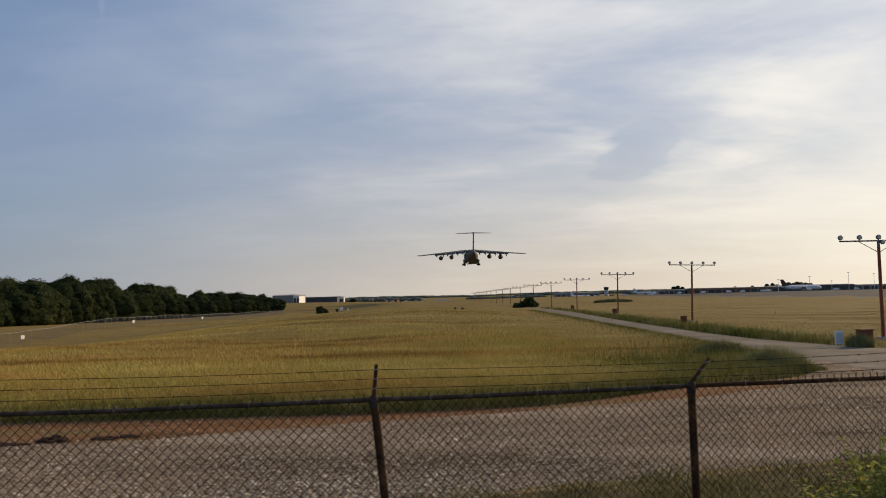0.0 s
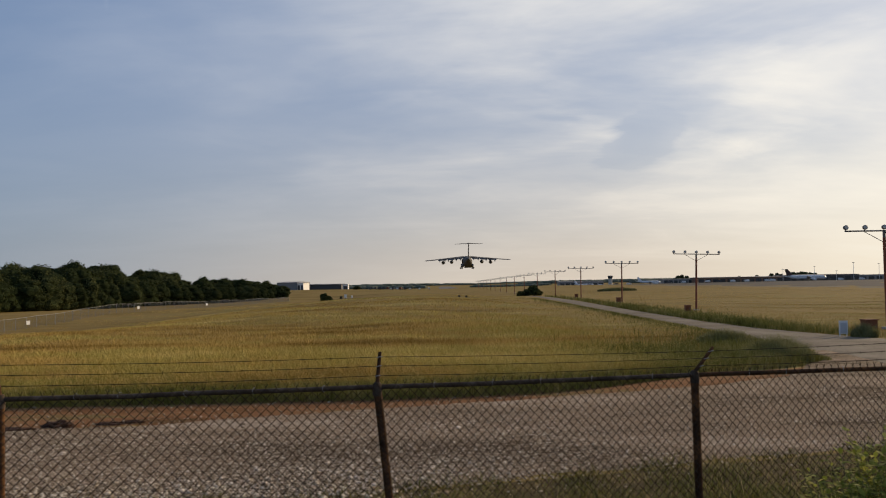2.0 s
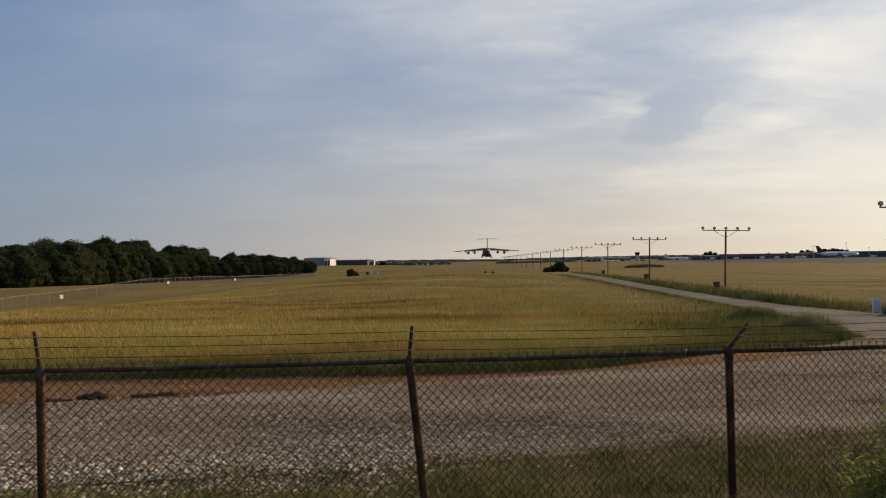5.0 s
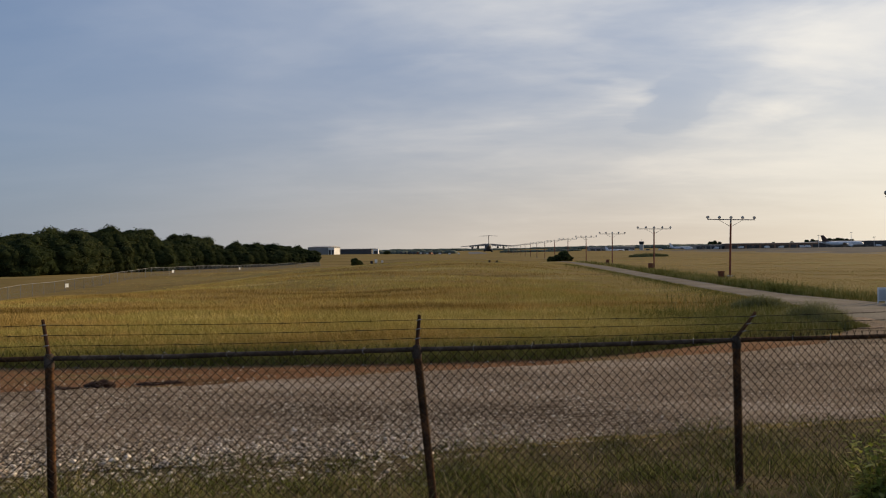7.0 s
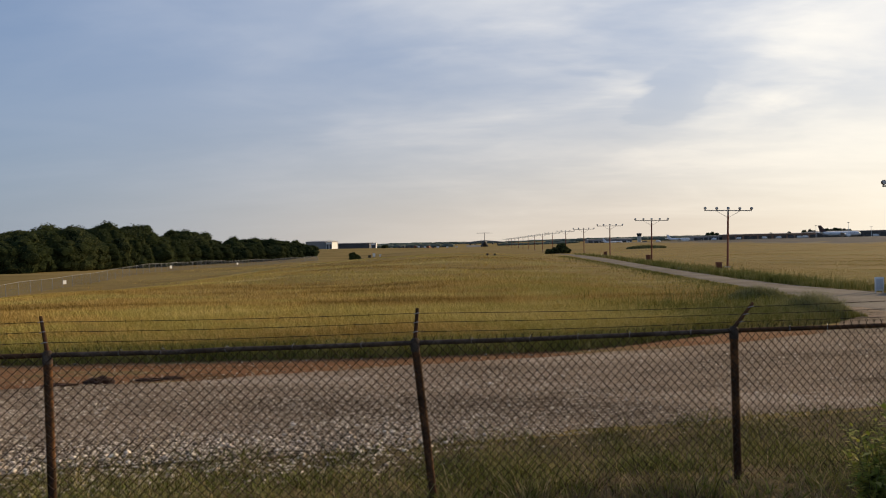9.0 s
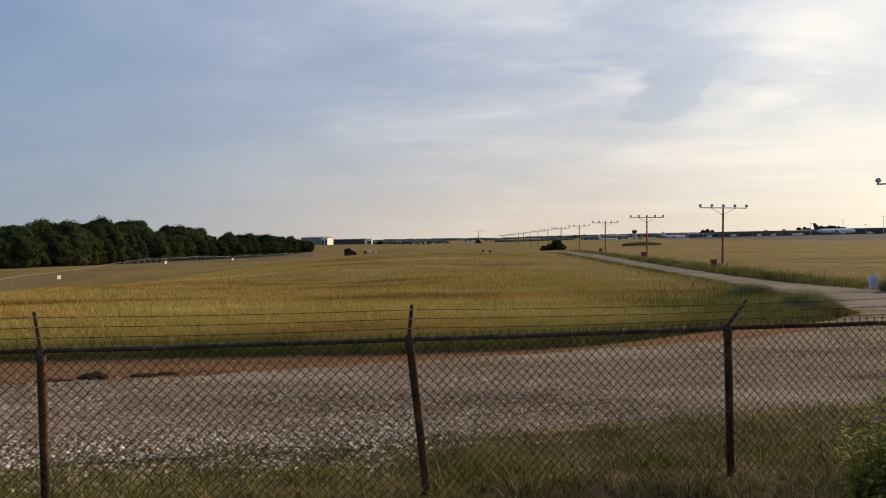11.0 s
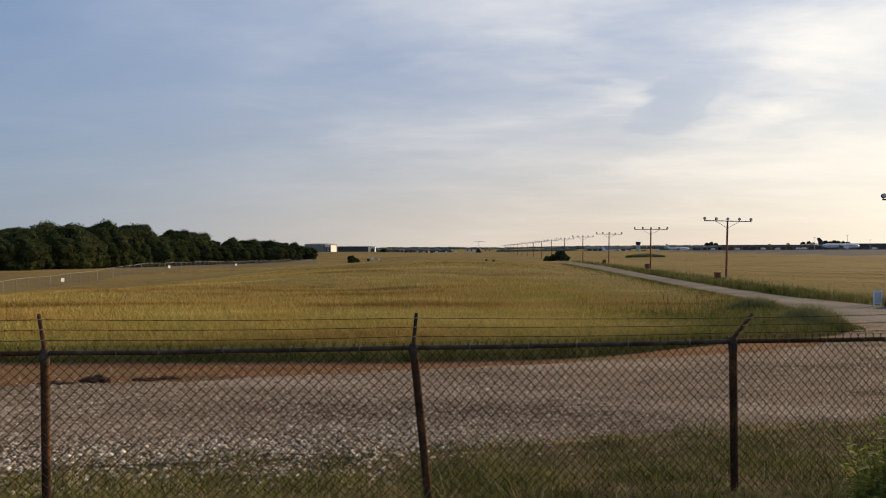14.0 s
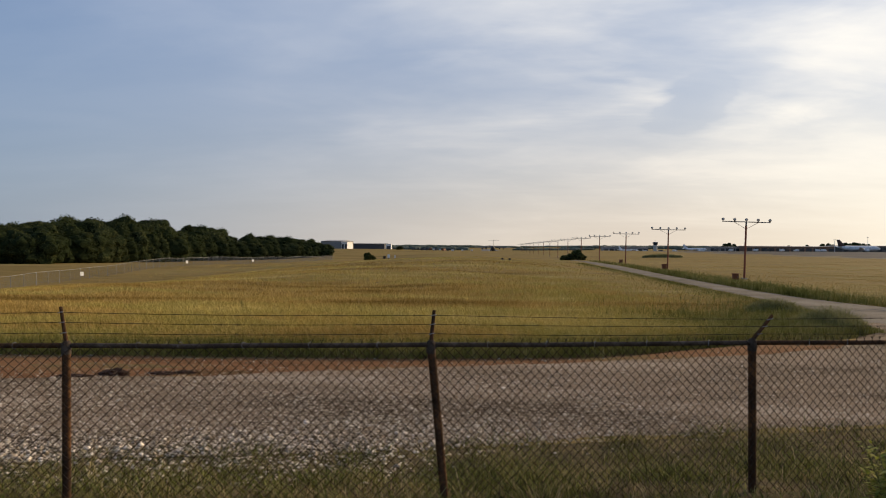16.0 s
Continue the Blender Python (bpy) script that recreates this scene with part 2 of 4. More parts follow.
M_BRICK = material("brown_brick_cladding", [(0.16, 0.09, 0.06), (0.24, 0.15, 0.10)], 0.9, 0.05, 1.0, 0.2)
M_CLAD = material("grey_cladding", [(0.21, 0.20, 0.195), (0.28, 0.27, 0.26)], 0.7, 0.05, 1.0, 0.1)
M_DCLAD = material("dark_cladding", [(0.05, 0.05, 0.052), (0.085, 0.085, 0.088)], 0.7, 0.05, 1.0, 0.1)
M_ROOF = material("roof_sheet", [(0.22, 0.22, 0.22), (0.30, 0.30, 0.30)], 0.7, 0.05, 1.0, 0.1)
M_GLASS = material("dark_window_glass", [(0.02, 0.025, 0.03), (0.04, 0.045, 0.05)], 0.1, 0.5, 3, 0, spec=0.6)
M_LINER = material("white_airliner_paint", [(0.58, 0.59, 0.60), (0.72, 0.73, 0.74)], 0.4, 0.2, 2, 0, spec=0.5)
M_TAIL = material("dark_tail_paint", [(0.05, 0.025, 0.02), (0.085, 0.04, 0.03)], 0.5, 0.2, 2, 0)
M_BANKSOIL = material("thatchy_soil", [(0.035, 0.03, 0.014), (0.07, 0.055, 0.025), (0.12, 0.085, 0.04), (0.07, 0.07, 0.02)], 0.95, 0.9, 14, 1.0, 0.05, spread=(0.36, 0.64), spec=0.05)
M_THATCH = material("brown_thatch", [(0.05, 0.032, 0.02), (0.11, 0.072, 0.042), (0.24, 0.16, 0.09)], 0.95, 0.9, 6, 0, island=0.5, spread=(0.28, 0.72), spec=0.05)
M_CLOD = material("dark_soil", [(0.028, 0.016, 0.010), (0.085, 0.04, 0.02)], 0.95, 3, 20, 0.9, 0.03)


# ---- mesh building ----
class Mesh:
    """Collects points and faces of one part."""

    def __init__(self):
        self.v, self.f = [], []

    def add(self, vs, fs):
        n = len(self.v)
        self.v += [tuple(p) for p in vs]
        self.f += [tuple(i + n for i in f) for f in fs]
        return self

    def box(self, c, s, m=None, taper=1.0):
        x, y, z = (a / 2 for a in s)
        pts = []
        for k in (-1, 1):
            w = taper if k > 0 else 1.0
            pts += [Vector((i * x * w, j * y * w, k * z)) for i, j in ((-1, -1), (1, -1), (1, 1), (-1, 1))]
        pts = [(m @ p if m else p) + Vector(c) for p in pts]
        return self.add(pts, [(3, 2, 1, 0), (4, 5, 6, 7), (0, 1, 5, 4), (1, 2, 6, 5), (2, 3, 7, 6), (3, 0, 4, 7)])

    def tube(self, pts, radii, n=8, caps=True):
        """A round bar along points."""
        pts = [Vector(p) for p in pts]
        if isinstance(radii, (int, float)):
            radii = [radii] * len(pts)
        rings = []
        for i, p in enumerate(pts):
            t = (pts[min(i + 1, len(pts) - 1)] - pts[max(i - 1, 0)]).normalized()
            a = t.cross(Vector((0, 0, 1)) if abs(t.z) < 0.9 else Vector((1, 0, 0))).normalized()
            b = t.cross(a)
            rings.append([p + (a * math.cos(2 * math.pi * k / n) + b * math.sin(2 * math.pi * k / n)) * radii[i] for k in range(n)])
        return self.loft(rings, caps)

    def loft(self, rings, caps=True):
        n = len(rings[0])
        vs = [p for r in rings for p in r]
        fs = [(i * n + k, i * n + (k + 1) % n, (i + 1) * n + (k + 1) % n, (i + 1) * n + k) for i in range(len(rings) - 1) for k in range(n)]
        if caps:
            fs += [tuple(range(n))[::-1], tuple(range((len(rings) - 1) * n, len(rings) * n))]
        return self.add(vs, fs)

    def data(self, name, mat, smooth=False):
        me = bpy.data.meshes.new(name)
        me.from_pydata(self.v, [], self.f)
        me.materials.append(mat)
        if smooth:
            me.shade_smooth()
            me.set_sharp_from_angle(angle=radians(40))
        return me


def part(name, mesh, mat, parent=None, label="", smooth=False, at=None):
    me = mesh.data(name, mat, smooth) if isinstance(mesh, Mesh) else mesh
    ob = new(name, me)
    ob.parent = parent
    if at is not None:
        ob.matrix_basis = at
    if label:
        tagged(ob, label)
    return ob


def thing(name, m, label, category, group="", kind=""):
    ob = new(name)
    ob.matrix_basis = m
    ob.empty_display_size = 0.2
    return tagged(ob, label, category, group, kind)


def fast_mesh(name, verts, loops, sizes, mat):
    """A mesh of many small faces, from arrays."""
    me = bpy.data.meshes.new(name)
    verts, loops, sizes = np.asarray(verts, np.float32), np.asarray(loops, np.int32), np.asarray(sizes, np.int32)
    me.vertices.add(len(verts))
    me.vertices.foreach_set("co", verts.ravel())
    me.loops.add(len(loops))
    me.loops.foreach_set("vertex_index", loops)
    me.polygons.add(len(sizes))
    me.polygons.foreach_set("loop_start", np.concatenate(([0], np.cumsum(sizes)[:-1])).astype(np.int32))
    me.materials.append(mat)
    me.update(calc_edges=True)
    return me


# ---- lie of the land ----
FENCE = [(-9.77, 5.85), (-6.69, 6.24), (-3.61, 6.63), (-0.51, 7.02), (2.43, 7.50), (5.38, 7.97), (8.33, 8.44), (11.28, 8.91)]
RAIL_Z = 1.88


def step(a, b, x):
    t = np.clip((x - a) / (b - a), 0, 1)
    return t * t * (3 - 2 * t)


def wave(x, y):
    return (np.sin(x * 0.11 + 1.3) * np.sin(y * 0.07 + 0.4) + 0.5 * np.sin(x * 0.23 + y * 0.19)) * 0.5


def height(x, y):
    x, y = np.asarray(x, float), np.asarray(y, float)
    f = y - (7.02 + 0.145 * (x + 0.51))                      # ahead of the near fence
    z = 0.52 * (1 - step(-0.5, 3.2, f)) + 0.65 * (1 - step(-6.5, -0.3, f))
    z = z + 0.20 * wave(x * 2.2, y * 2.2) * step(24, 45, y) * (1 - step(300, 600, y)) * (1 - step(8, 14, x) * (1 - step(26, 34, x)))
    z = z + 0.95 * step(35, 105, y) * (1 - step(112, 215, y)) * np.exp(-((x + 4) / 15.0) ** 2)
    z = z - 1.4 * step(125, 240, y) * (1 - step(600, 1000, y)) * np.exp(-((x + 12) / 42.0) ** 2)
    z = z - 1.05 * step(-70, -100, x) * step(150, 220, y) * (1 - step(420, 600, y))
    dip = np.interp(y, (60, 104, 121, 138, 154, 171, 229, 320, 500), (3.9, 3.55, 3.05, 2.5, 1.98, 1.85, 2.5, 3.3, 4.0))
    z = z - dip * step(-14, -58, x) * step(30, 90, y) * (1 - step(340, 540, y))
    z = z - 7.6 * step(500, 1400, y) * (1 - 0.55 * step(150, 330, x))
    return z


def ground_sheet():
    ys = np.concatenate((np.arange(-40, 2, 3), np.arange(2, 30, 0.4), 30 * np.geomspace(1, 4700 / 30, 90)))
    half = np.concatenate((np.arange(0, 24, 0.8), 24 * np.geomspace(1, 4200 / 24, 60)))
    xs = np.concatenate((-half[:0:-1], half))
    X, Y = np.meshgrid(xs, ys)
    Z = height(X, Y)
    v = np.stack((X.ravel(), Y.ravel(), Z.ravel()), 1)
    nx, ny = len(xs), len(ys)
    i = (np.arange(ny - 1)[:, None] * nx + np.arange(nx - 1)[None]).ravel()
    me = fast_mesh("ground", v, np.stack((i, i + 1, i + nx + 1, i + nx), 1).ravel(), np.full(len(i), 4), M_SOIL)
    me.shade_smooth()
    return tagged(new("ground", me), "dry grassy airfield ground rolling to the horizon", "ground", kind="structure")


def sheet(name, left, right, mat, lift, label, category, across=10, wobble=0.0, per=0.5, seed=0):
    """A strip of paving between two lines of points, laid on the land."""
    rng = np.random.default_rng(seed)

    def dense(p):
        p = np.array(p, float)
        s = np.concatenate(([0], np.cumsum(np.hypot(*np.diff(p, axis=0).T))))
        u = np.linspace(0, 1, n)
        q = np.stack([np.interp(u, s / s[-1], p[:, k]) for k in (0, 1)], 1)
        if wobble:
            q += np.stack([np.convolve(rng.normal(0, wobble, n + 4), np.ones(5) / 5, "valid")[:n] * 1.6 for k in (0, 1)], 1)
        return q
    span = max(np.sum(np.hypot(*np.diff(np.array(p, float), axis=0).T)) for p in (left, right))
    n = int(min(400, max(8, span / per)))
    a, b = dense(left), dense(right)
    w = np.linspace(0, 1, across)[None, :, None]
    g = a[:, None] * (1 - w) + b[:, None] * w
    up = np.full(g.shape[:2], lift)
    up[:, 0] = up[:, -1] = -0.06
    v = np.concatenate((g, (height(g[..., 0], g[..., 1]) + up)[..., None]), 2).reshape(-1, 3)
    i = (np.arange(n - 1)[:, None] * across + np.arange(across - 1)[None]).ravel()
    me = fast_mesh(name, v, np.stack((i, i + 1, i + across + 1, i + across), 1).ravel(), np.full(len(i), 4), mat)
    me.shade_smooth()
    return tagged(new(name, me), label, category, kind="structure")


ground_sheet()
# gravel lot behind the fence, its red clay margin, and the service road that leaves it
RED_FAR = [(-40, 18.2), (-12.2, 20.0), (-6.4, 20.2), (-1.4, 20.3), (2.3, 20.9), (7.4, 23.1), (11.1, 25.0), (12.6, 26.5)]
RED_NEAR = [(-40, 12.5), (-9.4, 15.4), (-5.9, 16.1), (-1.3, 17.5), (2.1, 18.2), (6.3, 19.4), (9.5, 20.6), (12.2, 22.0)]
GRAVEL_FAR = [(-40, 13.0), (-9.4, 16.0), (-5.9, 16.6), (-1.3, 18.2), (2.1, 19.3), (4.3, 20.1), (7.4, 21.4), (9.8, 23.0), (11.6, 25.6), (13.0, 30.5), (24, 33.5), (48, 36)]
GRAVEL_NEAR = [(-40, 5.5), (-9.5, 8.4), (-4.8, 9.9), (-1.5, 10.4), (1.3, 11.2), (4.9, 12.2), (8, 13.2), (14, 14.4), (26, 16.2), (48, 19)]
sheet("red_clay_strip", RED_NEAR, RED_FAR, M_RED, 0.012, "bare red clay strip along the gravel lot", "soil", 12, 0.12, 0.3, 1)
sheet("gravel_lot", GRAVEL_NEAR, GRAVEL_FAR, M_GRAVEL, 0.022, "grey crushed stone gravel lot", "gravel", 24, 0.10, 0.3, 2)
sheet("bank_soil", [(-40, -8), (48, -8)], [(p[0], p[1] + 0.5) for p in GRAVEL_NEAR], M_BANKSOIL, 0.010, "dark thatchy soil of the grassy bank", "soil", 40, 0.0, 0.3, 7)
sheet("service_road", [(12.2, 24.0), (13.4, 30.0), (14.2, 38.0), (14.4, 47), (14.4, 62), (14.2, 76), (15.2, 116), (16.4, 140), (17.5, 170)],
      [(30, 27.5), (21.5, 31.0), (19.2, 36.5), (17.6, 43.5), (17.0, 52), (17.1, 67), (17.3, 80), (18.4, 110), (18.6, 140), (19.6, 170)],
      M_ROAD, 0.034, "pale worn asphalt service road bending off the gravel lot", "road", 10, 0.06, 0.5, 3)
axis = lambda y: 22.9 - 0.0085 * (y - 70)
sheet("runway", [(axis(850) - 23, 850), (axis(2600) - 23, 2600)], [(axis(850) + 23, 850), (axis(2600) + 23, 2600)], M_RUNWAY, 0.08, "long grey asphalt runway", "runway", 6, 0, 20, 4)
sheet("taxiway", [(102, 90), (101, 300), (99, 900)], [(111.5, 90), (110.5, 300), (108.5, 900)], M_TAXI, 0.05, "pale concrete edge of the parallel taxiway", "taxiway", 4, 0, 8, 5)
sheet("cross_taxiway", [(-330, 880), (-24, 860)], [(-330, 1080), (-24, 1060)], M_TAXI, 0.07, "pale concrete taxiway across the far field", "taxiway", 8, 0, 12, 8)
sheet("apron", [(111, 90), (110, 300), (108, 1160)], [(900, 90), (900, 300), (900, 1160)], M_APRON, 0.06, "wide grey parking apron", "apron", 60, 0, 12, 6)


# ---- near fence ----
def chain_link(length, top, bottom, pitch=0.085, r=0.0032):
    """One bay of woven wire: zigzag strands, each hooked into the next, with twisted tips above the rail."""
    m = Mesh()
    n = int(round(length / pitch))
    pw, ph = length / n, 0.086
    rows = int((top - bottom) / (ph / 2))
    for k in range(n):
        x0 = k * pw
        pts = []
        for j in range(rows + 1):
            side = j % 2
            x = x0 + (pw / 2 if side else 0)
            pts.append((x, (0.004 if side else -0.004), top - j * ph / 2))
        for i in range(len(pts) - 1):
            m.tube([pts[i], pts[i + 1]], r, 3, False)
        # the other slant of the diamonds
        pts = [(x0 + pw - (0 if j % 2 == 0 else pw / 2), (-0.004 if j % 2 else 0.004), top - j * ph / 2) for j in range(rows + 1)]
        for i in range(len(pts) - 1):
            m.tube([pts[i], pts[i + 1]], r, 3, False)
        tip = Vector((x0, 0, top))
        for sx in (-1, 1):
            m.tube([tip, tip + Vector((sx * 0.006, sx * 0.004, 0.018)), tip + Vector((sx * 0.017, sx * 0.008, 0.038))], r * 0.9, 3, False)
    return m


def near_fence():
    fence = thing("chain_link_fence", pose(0, 0, 0), "weathered chain link fence with rusty posts and three barbed wires", "fence")
    lean = {3: (0.135, 0.0)}                       # how far each post's foot stands off its head
    arm = {2: (-0.105, 0.10, 0.325), 3: (0.02, 0.10, 0.30), 4: (0.200, 0.06, 0.255), 1: (0.02, 0.1, 0.31), 5: (0.04, 0.1, 0.30)}
    tips = []
    for i, (x, y) in enumerate(FENCE):
        dx, dy = lean.get(i, (0.012, 0.0))
        g = float(height(x, y))
        s = (RAIL_Z - g + 0.3) / 1.4
        foot = Vector((x + dx * s, y + dy, g - 0.3))
        head = Vector((x, y, RAIL_Z - 0.005))
        part("post", Mesh().tube([foot, head], 0.036, 14), M_RUST, fence, "round post browned with rust", True)
        ax, ay, az = arm.get(i, (0.02, 0.1, 0.31))
        tip = head + Vector((ax, ay, az))
        a = part("barb_arm", Mesh().tube([head + Vector((0, 0, -0.03)), head + Vector((ax * 0.06, ay * 0.06, 0.04)), tip], [0.026, 0.019, 0.015], 8), M_RUST, fence, "dark slanting arm for barbed wire", True)
        part("post_cap", Mesh().tube([head + Vector((0, 0, -0.07)), head + Vector((0, 0, 0.02)), head + Vector((0, 0, 0.045))], [0.042, 0.042, 0.026], 14), M_GALV, fence, "galvanised post cap", True)
        for t in (0.33, 0.60, 0.86):
            p = head.lerp(tip, t)
            part("wire_tie", Mesh().tube([p + Vector((-0.026, -0.016, -0.006)), p + Vector((0, -0.029, 0.004)), p + Vector((0.026, -0.016, 0.006))], 0.004, 4), M_TIE, a, "bright wire tie")
        tips.append((head, tip))
    rng = random.Random(4)
    for i in range(len(FENCE) - 1):
        a, b = Vector((*FENCE[i], 0)), Vector((*FENCE[i + 1], 0))
        d = b - a
        turn = pose(a.x, a.y, 0, 0, 0, math.degrees(math.atan2(d.y, d.x)))
        low = max(float(height(*FENCE[i])), float(height(*FENCE[i + 1]))) - 0.02
        part("wire_mesh", chain_link(d.length, RAIL_Z + 0.022, low, (0.09, 0.09, 0.088, 0.081, 0.076, 0.075, 0.075)[i]), M_WIRE, fence, "rust-darkened diamond wire mesh", at=turn @ pose(0, -0.045, 0))
        n = 6
        pts = [a + d * (k / n) + Vector((0, 0, RAIL_Z - 0.012 * math.sin(math.pi * k / n) * rng.uniform(0.2, 1))) for k in range(n + 1)]
        part("top_rail", Mesh().tube(pts, 0.0215, 10), M_RUST if i in (1, 4, 5) else M_GALV, fence, "browned steel top rail" if i in (1, 4, 5) else "grey steel top rail", True)
        for k in range(1, 6):
            c = a + d * (k / 6 + rng.uniform(-0.03, 0.03)) + Vector((0, 0, RAIL_Z))
            ties = Mesh().tube([c + Vector((0.01 * math.cos(u), 0.027 * math.cos(u), 0.027 * math.sin(u))) for u in np.linspace(0, 5.8, 9)], 0.003, 4)
            part("rail_tie", ties, M_TIE, fence, "bright aluminium rail tie")
        for t in (0.33, 0.60, 0.86):
            p, q = tips[i][0].lerp(tips[i][1], t), tips[i + 1][0].lerp(tips[i + 1][1], t)
            w, steps = Mesh(), 30
            sag = rng.uniform(0.004, 0.016)
            line = lambda u: p.lerp(q, u) - Vector((0, 0, sag * math.sin(math.pi * u)))
            for h in (0, math.pi):
                w.tube([line(k / steps) + Vector((0, 0.0018 * math.cos(k * 1.9 + h), 0.0015 * math.sin(k * 1.9 + h))) for k in range(steps + 1)], 0.0023, 3, False)
            k = 0.06
            while k < 3.0:
                c = line(k / d.length)
                for s in range(2):
                    v = Vector((rng.uniform(-0.3, 0.3), rng.uniform(-1, 1), rng.uniform(-1, 1))).normalized() * 0.017
                    w.tube([c - v, c + v], 0.0014, 3)
                k += rng.uniform(0.11, 0.14)
            part("barbed_wire", w, M_WIRE, fence, "taut rusty barbed wire")


near_fence()


# ---- approach light masts ----
MAST_TOP = 5.0


def light_mast(h, double=False):
    mast = thing("approach_light_mast", pose(0, 0, 0), "red-painted steel mast with a crossbar of five approach lamps", "light mast", "approach light masts")
    part("pole", Mesh().tube([(0, 0, -1.2), (0, 0, h * 0.93)], [0.10, 0.08], 10), M_MASTRED, mast, "faded red pole", True)
    part("pole_head", Mesh().tube([(0, 0, h * 0.93), (0, 0, h - 0.03)], [0.075, 0.07], 10), M_MASTGREY, mast, "grey pole head", True)
    part("base_plate", Mesh().box((0, 0, 0.06), (0.42, 0.42, 0.14)), M_CONC, mast, "concrete footing")
    part("crossbar", Mesh().tube([(-2.05, -0.02, h), (2.05, -0.02, h)], 0.04, 8), M_MASTGREY, mast, smooth=True)
    for s in (-1, 1):
        part("strut", Mesh().tube([(0, 0, h - 0.62), (s * 1.05, 0, h - 0.02)], 0.018, 6), M_MASTGREY, mast)
    for k in range(5):
        x = (k - 2) * 1.0
        lamp = part("lamp", Mesh().tube([(x, 0.10, h + 0.19), (x, 0.02, h + 0.19), (x, -0.08, h + 0.19), (x, -0.10, h + 0.19)], [0.06, 0.12, 0.13, 0.11], 12), M_MASTGREY, mast, "round lamp housing", True)
        part("lens", Mesh().tube([(x, -0.085, h + 0.19), (x, -0.118, h + 0.19)], [0.108, 0.09], 12), M_LAMP, lamp, "clear lamp glass", True)
        part("lamp_stem", Mesh().tube([(x, 0, h + 0.02), (x, 0, h + 0.09)], 0.025, 6), M_MASTGREY, lamp)
    if double:
        lamp = part("lamp", Mesh().tube([(0.16, -0.02, h - 0.08), (0.16, -0.14, h - 0.08), (0.16, -0.17, h - 0.08)], [0.10, 0.13, 0.10], 12), M_MASTGREY, mast, "round lamp housing", True)
        part("lens", Mesh().tube([(0.16, -0.165, h - 0.08), (0.16, -0.19, h - 0.08)], [0.10, 0.085], 12), M_LAMP, lamp, "clear lamp glass", True)
    return mast


def mast_row():
    first = light_mast(5.12, True)
    first.matrix_basis = pose(23.06, 41.5, 0.0)
    base = light_mast(MAST_TOP)
    leans = {0: 1.6, 1: 0.8, 2: 0.7}
    for k in range(0, 15):
        y = 70.7 + 29.2 * k
        x = 22.5 - 0.11 * k - 0.086 * leans.get(k, 0.0)
        top = 4.98 - 0.0031 * (y - 70.7)
        m = pose(x, y, top - MAST_TOP, 0, leans.get(k, 0.4 * math.sin(k * 2.3)), 0)
        if k == 0:
            base.matrix_basis = m
        else:
            copy_thing(base, m)


mast_row()


def cabinet(x, y, w, d, h, mat, label, legs=0.25, turn=0.0, group=""):
    c = thing("equipment_cabinet", pose(x, y, float(height(x, y)), 0, 0, turn), label, "electrical cabinet", group)
    for i in (-1, 1):
        part("leg", Mesh().box((i * w * 0.38, 0, legs / 2 - 0.08), (0.07, d * 0.6, legs + 0.2)), M_MASTGREY, c)
    part("body", Mesh().box((0, 0, legs + h / 2), (w, d, h)), mat, c)
    part("roof_lid", Mesh().box((0, -0.02, legs + h + 0.02), (w + 0.08, d + 0.10, 0.05)), mat, c)
    door = part("cabinet_door", Mesh().box((0, -d / 2 - 0.012, legs + h / 2), (w * 0.86, 0.022, h * 0.86)), mat, c)
    part("handle", Mesh().box((w * 0.30, -d / 2 - 0.035, legs + h * 0.5), (0.03, 0.03, 0.14)), M_MASTGREY, door)
    return c


RED_LABEL = "rust red electrical cabinet on short legs beside a light mast"
cabinet(19.55, 36.7, 0.54, 0.45, 0.56, M_CAB, RED_LABEL, 0.2, 4, "red cabinets")
cabinet(19.1, 62.5, 0.40, 0.38, 0.44, M_CAB, RED_LABEL, 0.25, -3, "red cabinets")
cabinet(19.95, 91.0, 0.45, 0.40, 0.48, M_CAB, RED_LABEL, 0.25, 2, "red cabinets")
cabinet(20.3, 122.0, 0.45, 0.40, 0.45, M_CAB, RED_LABEL, 0.25, 2, "red cabinets")


def warning_sign(x, y):
    s = thing("warning_sign", pose(x, y, float(height(x, y)), 0, 0, 3), "white sign board on two short posts with a grey panel", "sign")
    for i in (-1, 1):
        part("sign_post", Mesh().box((i * 0.17, 0.03, 0.30), (0.04, 0.05, 0.9)), M_WHITE, s)
    part("board", Mesh().box((0, 0, 0.44), (0.40, 0.03, 0.62)), M_WHITE, s, "white board")
    part("panel", Mesh().box((0, -0.018, 0.42), (0.31, 0.008, 0.46)), M_GREYP, s, "plain grey panel")


warning_sign(18.42, 36.8)


# ---- transport aircraft ----
def airfoil(chord, thick, n=8):
    """Closed profile: (along chord from the leading edge backwards, up)."""
    up = [(0.5 - 0.5 * math.cos(math.pi * i / n)) for i in range(n + 1)]
    t = lambda u: thick * chord * 5 * (0.2969 * math.sqrt(u) - 0.126 * u - 0.3516 * u * u + 0.2843 * u ** 3 - 0.1015 * u ** 4)
    return [(u * chord, t(u)) for u in up] + [(u * chord, -0.6 * t(u)) for u in up[-2:0:-1]]


def wing_loft(sections):
    """sections: x, leading edge y, z, chord, thickness."""
    return Mesh().loft([[(x, y - a, z + b) for a, b in airfoil(c, t)] for x, y, z, c, t in sections])


def fin_loft(sections):
    """sections: z, leading edge y, chord, thickness; upright, on the centre line."""
    return Mesh().loft([[(b, y - a, z) for a, b in airfoil(c, t)] for z, y, c, t in sections])


